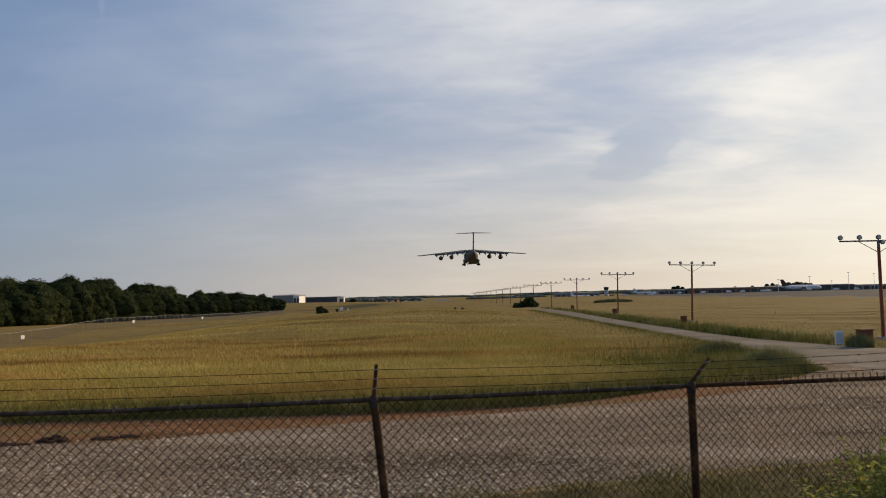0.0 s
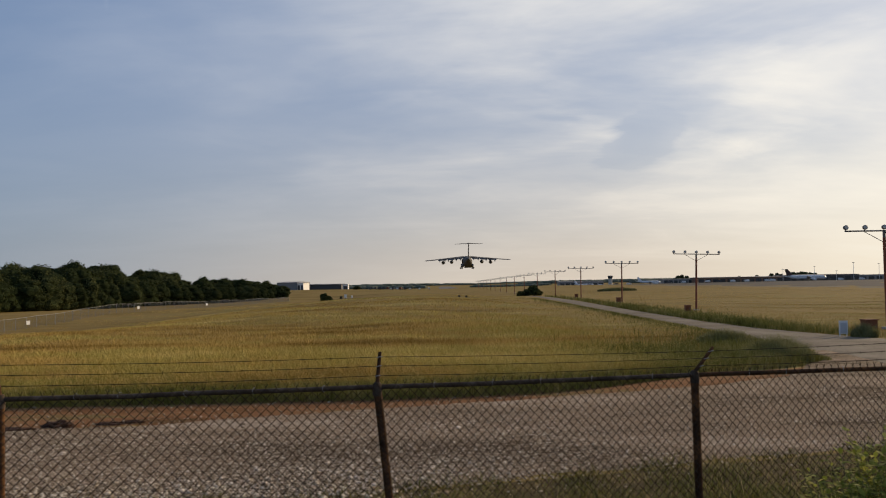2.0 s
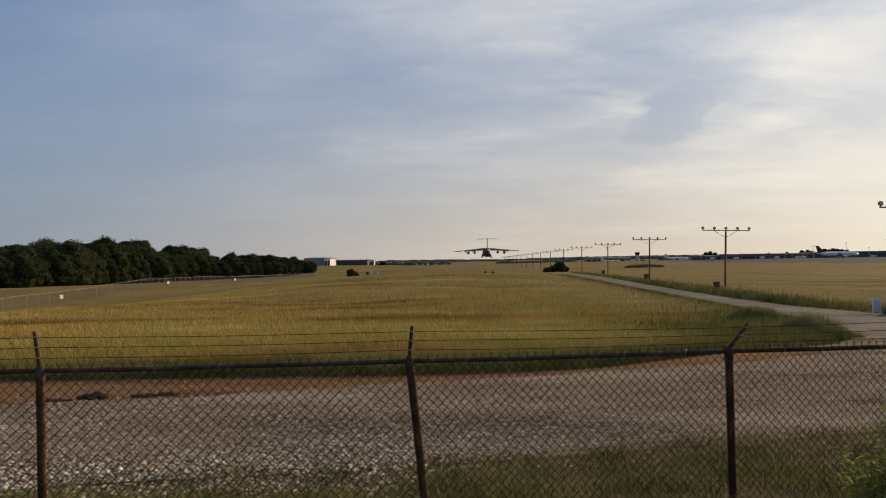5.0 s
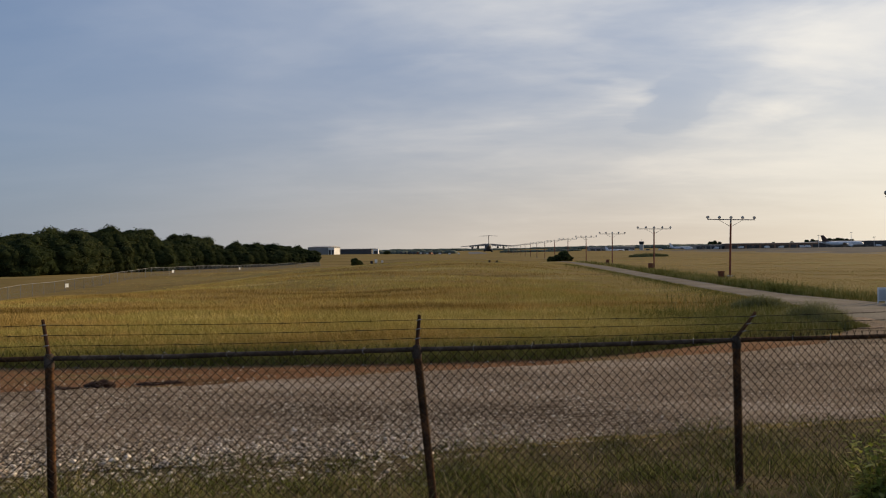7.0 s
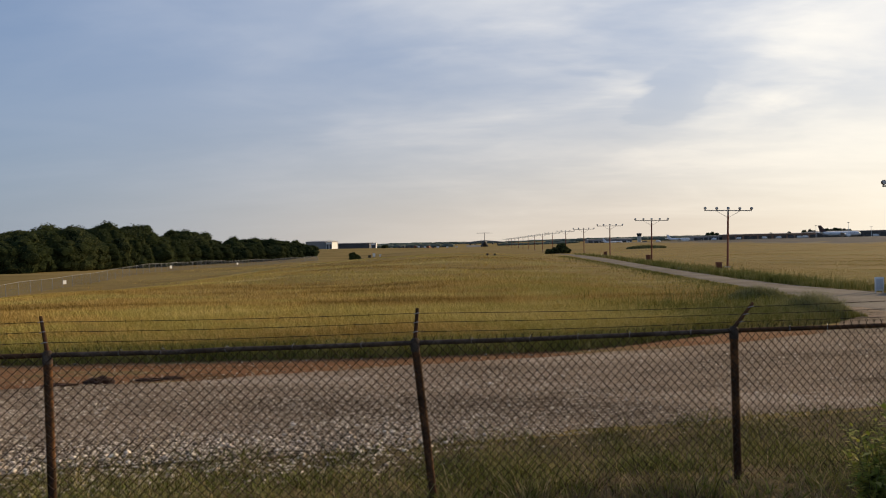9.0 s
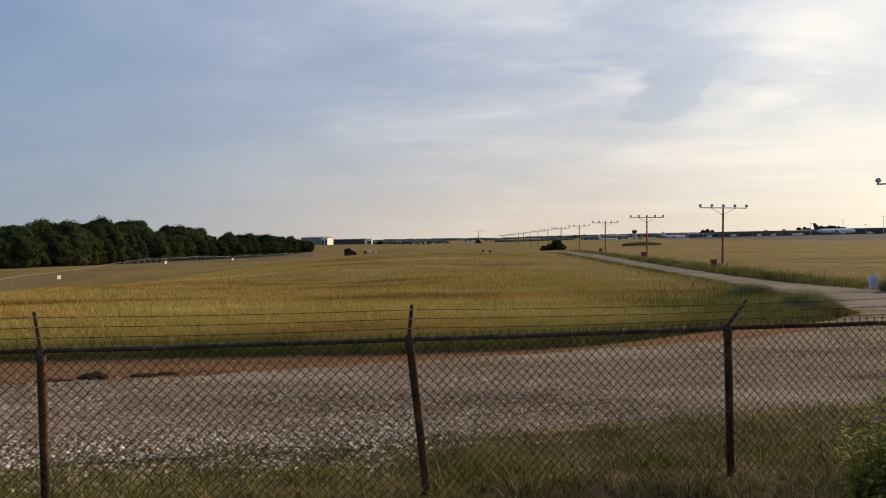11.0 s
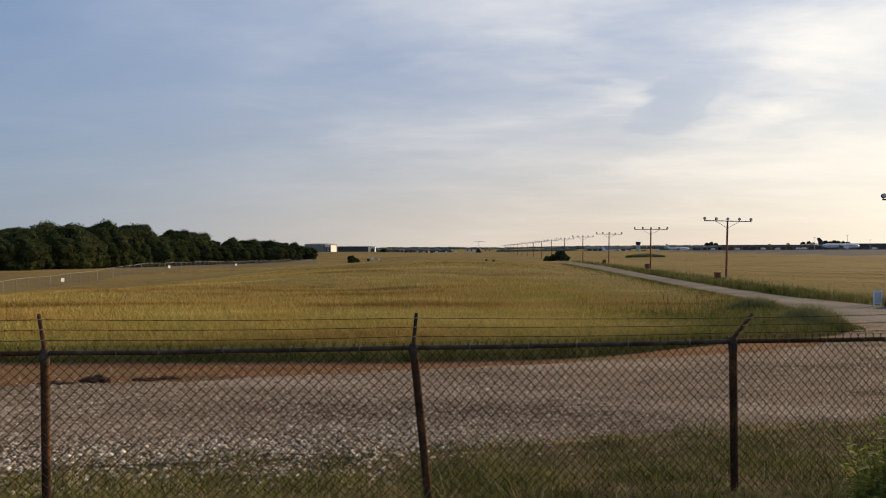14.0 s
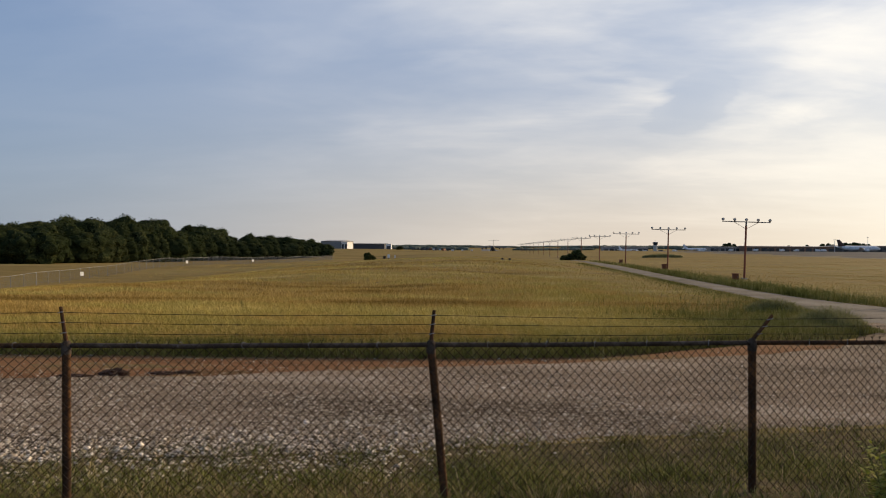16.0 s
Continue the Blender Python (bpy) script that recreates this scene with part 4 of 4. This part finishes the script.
airliner(0.4535, 1050, 56, -86, M_TAIL, "large white parked airliner with a dark tail")
airliner(0.257, 1080, 33, -80, M_LINER, "small white parked airliner near the cargo building")
airliner(0.176, 1120, 30, -75, M_LINER, "small white parked airliner by the tower")


def lamp_post(u, y, h):
    p = thing("apron_light", pose(u * y, y, gz(u, y)), "tall thin grey apron floodlight mast", "light mast", "apron lights")
    part("pole", Mesh().tube([(0, 0, -1), (0, 0, h)], [0.30, 0.16], 8), M_WHITE, p)
    part("lamp_head", Mesh().box((0, 0, h), (2.6, 0.6, 0.5)), M_MASTGREY, p)


for u, h in ((0.464, 18), (0.4915, 12), (0.513, 22), (0.545, 20), (0.4245, 15), (0.585, 21)):
    lamp_post(u, 1000, h)


def service_vehicle(mat, label):
    """A boxy airport truck, along x."""
    v = thing("service_vehicle", pose(0, 0, 0), label, "vehicle", "airport service vehicles")
    part("box_body", Mesh().box((-0.9, 0, 1.75), (4.4, 2.3, 2.3), None, 0.97), mat, v)
    cab = part("cab", Mesh().add([(1.35, -1.05, 0.6), (3.1, -1.05, 0.6), (3.1, 1.05, 0.6), (1.35, 1.05, 0.6), (1.35, -1.05, 2.3), (2.5, -1.0, 2.3), (2.5, 1.0, 2.3), (1.35, 1.05, 2.3), (3.1, -1.05, 1.45), (3.1, 1.05, 1.45)],
                                 [(3, 2, 1, 0), (4, 5, 6, 7), (0, 1, 8, 5, 4), (3, 7, 6, 9, 2), (1, 2, 9, 8), (8, 9, 6, 5), (0, 4, 7, 3)]), mat, v)
    part("windscreen", Mesh().box((2.84, 0, 1.9), (0.05, 1.8, 0.75), pose(0, 0, 0, 0, -35)), M_GLASS, cab)
    part("chassis", Mesh().box((0, 0, 0.52), (6.0, 1.9, 0.22)), M_DARK, v)
    for x in (-2.1, 2.2):
        for y in (-0.95, 0.95):
            part("wheel", Mesh().tube([(x, y - 0.14, 0.42), (x, y + 0.14, 0.42)], 0.42, 10), M_DARK, v)
    return v


def vehicles():
    kinds = [service_vehicle(m, l) for m, l in ((M_WHITE, "white boxy service truck parked on the airfield"), (M_DCLAD, "dark boxy service truck parked on the airfield"), (M_CAB, "red boxy service truck parked on the airfield"))]
    used = set()
    spots = [(0.330, 960, 0), (0.344, 980, 1), (0.362, 940, 0), (0.379, 985, 0), (0.394, 930, 1), (0.405, 960, 0), (0.412, 900, 0), (0.487, 960, 1), (0.497, 930, 0), (0.523, 950, 0), (0.300, 1000, 0), (0.282, 1010, 1),
             (0.266, 990, 0), (0.232, 1010, 0), (0.215, 1040, 1), (0.196, 1030, 0), (0.183, 1040, 2),
             (-0.091, 560, 1), (-0.085, 565, 1), (-0.080, 558, 1), (-0.075, 570, 1), (-0.070, 563, 2), (-0.063, 568, 1), (-0.053, 560, 2), (-0.048, 571, 1)]
    rng = random.Random(12)
    for u, y, k in spots:
        m = pose(u * y, y, gz(u, y) + 0.06, 0, 0, (90 if u < 0 else rng.choice((0, 180))) + rng.uniform(-25, 25)) @ Matrix.Scale(0.62 if u < 0 else 1.0, 4)
        if k not in used:
            used.add(k)
            kinds[k].matrix_basis = m
        else:
            copy_thing(kinds[k], m).matrix_basis = m


vehicles()


def terminal_trees():
    t = broadleaf(51, 11.0, 4.6, 1500, 0.5, "dark round tree among the airport buildings", "airport trees")
    spots = [(0.4105, 1330, 13), (0.4175, 1335, 14), (0.4225, 1330, 12), (0.437, 1340, 15), (0.4425, 1335, 14), (0.448, 1345, 15.5), (0.4535, 1338, 14.5), (0.459, 1342, 14), (0.4645, 1336, 13), (0.2925, 1300, 12), (0.298, 1305, 13.5), (0.304, 1302, 11.5), (0.370, 1320, 10), (0.392, 1310, 11)]
    for i, (u, y, h) in enumerate(spots):
        m = pose(u * y, y, gz(u, y) - 0.3, 0, 0, 61 * i) @ Matrix.Diagonal((h / 9.5, h / 9.5, h / 11.0, 1))
        if i == 0:
            t.matrix_basis = m
        else:
            copy_thing(t, m).matrix_basis = m


terminal_trees()


def field_marker(u, y, w, h, mat, label, group):
    p = thing("field_marker", pose(u * y, y, gz(u, y)), label, "marker", group)
    part("stake", Mesh().box((0, 0, h * 0.2), (w * 0.25, 0.1, h * 0.6)), M_MASTGREY, p)
    part("plate", Mesh().box((0, 0, h * 0.7), (w, 0.12, h * 0.6)), mat, p)


for u, y, w, h, mat in ((-0.1225, 262, 0.8, 1.9, M_WHITE), (-0.1145, 264, 0.6, 1.3, M_WHITE), (-0.128, 263, 0.9, 1.4, M_DARK)):
    field_marker(u, y, w, h, mat, "upright equipment box standing in the dry field", "field equipment boxes")
for u in (0.020, 0.029):
    field_marker(u, 112, 0.30, 0.42, M_DARK, "small dark runway marker in the grass", "dark markers")
for u, w in ((-0.058, 4), (-0.042, 5), (-0.030, 4), (-0.018, 3.5), (-0.066, 4)):
    field_marker(u, 560, w * 0.36, 1.5, M_WHITE, "low white marker board beside the runway", "white marker boards")


# ---- grass, weeds and stones ----
def blades(rng, x, y, h, w, lean, mat, name, z=None):
    """One bent blade or tuft a point."""
    n = len(x)
    z = height(x, y) - 0.02 if z is None else z
    a = rng.uniform(0, 2 * math.pi, n)
    u = np.stack((np.cos(a), np.sin(a), np.zeros(n)), 1)
    la = rng.uniform(0, 2 * math.pi, n)
    t = np.stack((np.cos(la), np.sin(la), np.zeros(n)), 1) * (lean * h)[:, None]
    b = np.stack((x, y, z), 1)
    up = np.array((0, 0, 1.0))
    w = w[:, None]
    v = np.stack((b - u * w * 0.5, b + u * w * 0.5, b + t * 0.35 + up * (h * 0.6)[:, None] + u * w * 0.38, b + t * 0.35 + up * (h * 0.6)[:, None] - u * w * 0.38, b + t + up * h[:, None]), 1).reshape(-1, 3)
    i = np.arange(n) * 5
    loops = np.stack((i, i + 1, i + 2, i + 3, i + 3, i + 2, i + 4), 1).ravel()
    return fast_mesh(name, v, loops, np.tile((4, 3), n), mat)


def line_y(x, pts):
    p = np.array(pts)
    return np.interp(x, p[:, 0], p[:, 1])


def patchy(x, y, s, seed):
    return 0.5 + 0.25 * (np.sin(x * s + seed) + np.sin(y * s * 1.3 + 2 * seed) * np.sin((x + y) * s * 0.6))


def on_paving(x, y):
    """Where the service road lies, a little inside its edges."""
    l = np.interp(y, (24, 30, 38, 47, 62, 76, 116, 140, 170), (12.4, 13.6, 14.3, 14.5, 14.5, 14.3, 15.3, 16.5, 17.6))
    r = np.interp(y, (27.5, 31, 36.5, 43.5, 52, 67, 80, 110, 140, 170), (30, 21.4, 19.1, 17.5, 16.9, 17.0, 17.2, 18.3, 18.5, 19.5))
    return (x > l) & (x < r) & (y < 170)


def field_grass():
    rng = np.random.default_rng(21)
    n = 680000
    # evenly spread over the view: distance falls off as its inverse
    inv = rng.uniform(1 / 260.0, 1 / 19.0, n)
    y = 1 / inv
    x = rng.uniform(-0.68, 0.66, n) * (y + 3)
    keep = (y > line_y(x, RED_FAR) + 0.15 * rng.normal(size=n)) & ~on_paving(x, y) & ~((x > 12) & (y < 30))
    keep &= ~((x > 11.5) & (x < 24) & (y < 36)) & (x > -61) & (x < 100)
    x, y = x[keep], y[keep]
    n = len(x)
    band = patchy(x * 0.35, y, 0.11, 2.2) * patchy(y, x * 0.4, 0.07, 0.9)
    h = (0.72 + 1.0 * band) * rng.uniform(0.16, 0.36, n) * (1 - 0.35 * step(24, 34, y)) * (1 - 0.4 * step(40, 110, y)) * (0.7 + 0.6 * patchy(x, y, 0.16, 1.0)) * (1 - 0.5 * step(4, 11, x))
    w = np.maximum(0.007, y * 0.00044) * rng.uniform(0.5, 1.4, n)
    tagged(new("field_grass", blades(rng, x, y, h, w, rng.uniform(0.2, 0.95, n), M_FIELD, "field_grass")), "tall golden dry grass covering the airfield", "grass", kind="stuff")
    # greener growth along the near edge and beside the road
    n = 125000
    x = rng.uniform(-22, 13, n)
    off = rng.gamma(1.35, 1.6, n) * (1 + 0.35 * step(-4, 8, x))
    y = line_y(x, RED_FAR) - 0.1 - 1.1 * (1 - step(3, 8, x)) + off
    keep = ~on_paving(x, y)
    xr = 17.0 + rng.gamma(1.5, 0.7, 22000)
    yr = 1 / rng.uniform(1 / 150.0, 1 / 34.0, 22000)
    keep_r = ~on_paving(xr, yr)
    xl = 14.2 - rng.gamma(1.2, 0.5, 7000)
    yl = 1 / rng.uniform(1 / 120.0, 1 / 31.0, 7000)
    x, y = np.concatenate((x[keep], xr[keep_r], xl)), np.concatenate((y[keep], yr[keep_r], yl))
    n = len(x)
    h = rng.uniform(0.18, 0.52, n) * np.where((x > 12.2) & (x < 16.5), 0.4, 1.0)
    w = np.maximum(0.007, y * 0.0005) * rng.uniform(0.6, 1.5, n)
    tagged(new("verge_grass", blades(rng, x, y, h, w, rng.uniform(0.1, 0.6, n), M_VERGE, "verge_grass")), "greener verge grass along gravel and road edges", "grass", kind="stuff")


field_grass()


def bank_grass():
    rng = np.random.default_rng(22)
    n = 210000
    x = rng.uniform(-8, 11, n)
    near = 4.2
    far = line_y(x, GRAVEL_NEAR) + 0.4
    u = rng.uniform(0, 1, n) ** 0.85
    y = near + (far - near) * u
    dens = np.clip(1.25 - 0.8 * ((y - near) / (far - near)) ** 3 - np.where(x < -1, 0.25 * step(7.2, 9.0, y), 0), 0.05, 1) * (0.15 + 0.5 * patchy(x, y, 1.9, 0.3) + 0.7 * patchy(x, y, 5.3, 4.1) ** 2)
    keep = rng.uniform(0, 1, n) < dens
    x, y = x[keep], y[keep]
    n = len(x)
    clump = np.clip(patchy(x, y, 3.7, 0.7) * patchy(y, x, 6.1, 2.6) * 2.6, 0, 1.6)
    h = rng.gamma(3.0, 0.024, n) * (0.15 + 0.8 * patchy(x, y, 1.7, 2.0) ** 1.5 + 0.9 * clump) + 0.02
    w = rng.uniform(0.004, 0.011, n)
    tagged(new("bank_grass", blades(rng, x, y, h, w, rng.uniform(0.4, 1.7, n), M_BANK, "bank_grass")), "rough green and straw grass on the bank round the fence", "grass", kind="stuff")


bank_grass()


def weeds(name, cx, cy, rx, ry, h, n, label, seed, mat=None):
    rng = np.random.default_rng(seed)
    a, r = rng.uniform(0, 2 * math.pi, n), np.sqrt(rng.uniform(0, 1, n))
    x, y = cx + rx * r * np.cos(a), cy + ry * r * np.sin(a)
    hh = h * rng.uniform(0.45, 1.05, n) * (1 - 0.55 * r * r)
    return tagged(new(name, blades(rng, x, y, hh, np.full(n, max(0.012, 0.0005 * cy)) * rng.uniform(0.5, 1.3, n), rng.uniform(0.15, 0.6, n), mat or M_WEED, name)), label, "weeds", kind="stuff")


weeds("tall_weeds", 12.1, 34.3, 1.2, 0.8, 0.75, 4500, "clump of tall grey-green weeds beside the road", 41)
weeds("tall_weeds", 11.3, 26.9, 0.95, 1.5, 1.0, 6500, "tall grey-green weeds at the gravel corner", 42)
weeds("straw_weeds", 10.2, 26.2, 1.2, 0.9, 0.7, 2500, "reddish straw weeds at the gravel corner", 45, M_VERGE)
weeds("low_shrubs", 0.217 * 222, 222, 5.5, 1.5, 1.3, 2600, "low dark shrub patch in the dry field", 43)
weeds("cabinet_weeds", 19.1, 36.3, 0.55, 0.6, 0.8, 2500, "green weeds beside the red cabinet", 44)


def leafy_plant(x, y, h, seed, label):
    """A broad-leaved weed: branching stems with many small leaves."""
    rng = random.Random(seed)
    g = float(height(x, y))
    p = thing("leafy_weed", pose(x, y, g), label, "plant", "leafy weeds by the fence")
    for k in range(24):
        a, spread = rng.uniform(0, 6.28), rng.uniform(0.05, 0.34) * h
        hh = h * rng.uniform(0.55, 1.0)
        pts = [Vector((0.04 * math.cos(a), 0.04 * math.sin(a), -0.05)), Vector((spread * 0.4 * math.cos(a), spread * 0.4 * math.sin(a), hh * 0.5)), Vector((spread * math.cos(a), spread * math.sin(a), hh))]
        stem = part("stem", Mesh().tube(pts, [0.006, 0.004, 0.002], 4, False), M_WEED, p)
        V, F = [], []
        for j in range(34):
            t = 0.15 + 0.85 * j / 33
            c = pts[0].lerp(pts[1], t * 2) if t < 0.5 else pts[1].lerp(pts[2], t * 2 - 1)
            d = Vector((rng.uniform(-1, 1), rng.uniform(-1, 1), rng.uniform(-0.3, 0.7))).normalized()
            s = Vector((0, 0, 1)).cross(d).normalized()
            l = rng.uniform(0.035, 0.085)
            n = len(V)
            V += [c, c + d * l * 0.5 + s * l * 0.28, c + d * l - Vector((0, 0, l * 0.15)), c + d * l * 0.5 - s * l * 0.28]
            F += [(n, n + 1, n + 2), (n, n + 2, n + 3)]
        tagged(part("foliage", Mesh().add(V, F), M_LEAFY, stem, "bright green small leaves"), kind="stuff")


M_LEAFY = material("bright_leaves", [(0.15, 0.18, 0.03), (0.32, 0.34, 0.07), (0.55, 0.50, 0.16)], 0.75, 3, 20, 0, island=0.6, translucent=0.45, spread=(0.25, 0.75), spec=0.15)
for i, (x, y, h) in enumerate(((2.86, 5.82, 0.54), (2.97, 5.9, 0.68), (3.14, 5.75, 0.82), (3.02, 5.65, 0.62), (3.20, 5.92, 0.82), (3.30, 5.62, 0.86), (3.42, 5.95, 0.9), (2.93, 5.5, 0.52), (3.5, 5.6, 1.0), (3.10, 5.4, 0.70), (3.3, 5.45, 0.86), (3.65, 5.85, 0.95))):
    leafy_plant(x, y, h * 1.14, 60 + i, "leafy green weed growing by the fence")


M_HERB = material("low_herb_leaves", [(0.05, 0.062, 0.014), (0.11, 0.13, 0.028), (0.24, 0.23, 0.06)], 0.85, 3, 20, 0, island=0.6, translucent=0.2, spread=(0.25, 0.75), spec=0.05)


def bank_herbs():
    """Broad low leaves in patches among the bank grass."""
    rng = np.random.default_rng(29)
    n = 15000
    x = rng.uniform(-6, 9, n)
    y = 5.9 + 0.145 * x + rng.uniform(-0.3, 3.6, n)
    keep = (rng.uniform(0, 1, n) < 1.6 * np.clip(patchy(x, y, 3.1, 1.4) - 0.45, 0, 1)) & (y < line_y(x, GRAVEL_NEAR) + 0.2)
    x, y = x[keep], y[keep]
    n = len(x)
    tagged(new("bank_herbs", blades(rng, x, y, rng.uniform(0.05, 0.17, n), rng.uniform(0.012, 0.024, n), rng.uniform(0.5, 1.6, n), M_HERB, "bank_herbs")), "patches of low dull green herbs on the bank", "herbs", kind="stuff")


bank_herbs()


def thatch():
    rng = np.random.default_rng(27)
    n = 26000
    x = rng.uniform(-6, 8, n)
    y = 5.1 + 0.12 * x + rng.gamma(2.0, 0.42, n)
    keep = rng.uniform(0, 1, n) < 1.2 * patchy(x, y, 2.3, 5.0)
    x, y = x[keep], y[keep]
    n = len(x)
    tagged(new("dry_thatch", blades(rng, x, y, rng.uniform(0.04, 0.20, n), rng.uniform(0.004, 0.009, n), rng.uniform(0.5, 1.8, n), M_THATCH, "dry_thatch")), "matted brown dead grass on the bank", "dead grass", kind="stuff")


thatch()


def stones():
    """Crushed stone, largest and palest at the near left of the lot."""
    rng = np.random.default_rng(23)
    t = (1 + 5 ** 0.5) / 2
    ico = np.array([(-1, t, 0), (1, t, 0), (-1, -t, 0), (1, -t, 0), (0, -1, t), (0, 1, t), (0, -1, -t), (0, 1, -t), (t, 0, -1), (t, 0, 1), (-t, 0, -1), (-t, 0, 1)]) / math.sqrt(1 + t * t)
    faces = np.array([(0, 11, 5), (0, 5, 1), (0, 1, 7), (0, 7, 10), (0, 10, 11), (1, 5, 9), (5, 11, 4), (11, 10, 2), (10, 7, 6), (7, 1, 8), (3, 9, 4), (3, 4, 2), (3, 2, 6), (3, 6, 8), (3, 8, 9), (4, 9, 5), (2, 4, 11), (6, 2, 10), (8, 6, 7), (9, 8, 1)])
    n = 150000
    x = rng.uniform(-1.0, 1.0, n)
    y = 1 / rng.uniform(1 / 24.0, 1 / 7.4, n)
    x = x * (y * 0.64 + 1) + 0.3
    lo, hi = line_y(x, GRAVEL_NEAR), line_y(x, GRAVEL_FAR)
    v = (y - lo) / (hi - lo)
    dens = (1 - 0.6 * step(0.0, 4.5, x)) * (1 - 0.8 * step(0.80, 1.05, v)) * np.where(x < 0.5, 0.75 * step(-0.35, 0.12, v) + 0.25 * step(0.0, 0.15, v), step(-0.16, 0.05, v)) * (0.55 + 0.6 * patchy(x, y, 1.1, 4))
    keep = rng.uniform(0, 1, n) < dens
    x, y = x[keep], y[keep]
    n = len(x)
    coarse = (1 - step(-2.5, 2.0, x)) * (1 - step(0.0, 0.36, v[keep]))
    size = rng.gamma(2.0, 0.0062, n) * (0.56 + 0.42 * coarse) + 0.005 + 0.004 * coarse
    size = np.minimum(size, 0.06)
    s = size[:, None] * rng.uniform(0.6, 1.25, (n, 3)) * np.array((1.1, 1, 0.6))
    q = rng.uniform(0, 6.283, n)
    c, k = np.cos(q), np.sin(q)
    p = ico[None] * rng.uniform(0.5, 1.3, (n, 12, 1)) * s[:, None]
    p = np.stack((p[..., 0] * c[:, None] - p[..., 1] * k[:, None], p[..., 0] * k[:, None] + p[..., 1] * c[:, None], p[..., 2]), 2)
    p += np.stack((x, y, height(x, y) + 0.022 * (v[keep] > 0) + s[:, 2] * 0.35), 1)[:, None]
    loops = (faces[None] + (np.arange(n) * 12)[:, None, None]).ravel()
    tagged(new("loose_stones", fast_mesh("loose_stones", p.reshape(-1, 3), loops, np.full(n * 20, 3), M_STONE)), "loose pale crushed stones strewn over the lot", "stones", kind="stuff")


stones()


def soil_heap(x, y, rx, ry, h, seed):
    bm = bmesh.new()
    bmesh.ops.create_icosphere(bm, subdivisions=4, radius=1)
    for v in bm.verts:
        q = 1 + 0.45 * noise.noise(v.co * 2.0 + Vector((seed, 0, 0))) + 0.2 * noise.noise(v.co * 6 + Vector((0, seed, 0)))
        v.co = Vector((v.co.x * rx * q, v.co.y * ry * q, v.co.z * h * q))
    me = bpy.data.meshes.new("soil_mound")
    bm.to_mesh(me)
    bm.free()
    me.materials.append(M_CLOD)
    ob = new("soil_mound", me)
    ob.matrix_basis = pose(x, y, float(height(x, y)))
    tagged(ob, "low dark heap of soil at the clay edge", "soil mound", "soil mounds")


for args in ((-7.75, 16.25, 0.30, 0.18, 0.13, 1), (-8.45, 15.95, 0.42, 0.13, 0.06, 2), (-6.85, 16.45, 0.34, 0.12, 0.06, 3), (-6.4, 16.6, 0.26, 0.09, 0.06, 4)):
    soil_heap(*args)


# ---- what moves ----
def motions():
    rows = []
    for t, x, y, z, pitch in ((0, 20.4, 503, 21.2, 3.4), (1, 19.5, 569, 17.7, 3.0), (2, 19.0, 635, 14.1, 2.6), (3, 18.3, 701, 10.9, 2.3), (4, 18.0, 767, 7.8, 2.0), (5, 17.8, 833, 4.4, 2.0),
                              (6.5, 17.7, 932, -0.4, 1.8), (7.5, 17.7, 998, -2.7, 1.2), (8.5, 17.8, 1064, None, 0.5), (9.5, 17.7, 1127, None, 0.2), (11, 17.4, 1215, None, 0.0),
                              (12.5, 15.8, 1292, None, 0.0), (13.5, 14.9, 1339, None, 0.0), (14.5, 13.6, 1381, None, 0.0), (16, 11.9, 1435, None, 0.0)):
        z = float(height(x, y)) + 0.1 if z is None else z
        rows.append((t, pose(x, y, z, pitch, 0, 0.5)))
    walk(plane, rows)


motions()
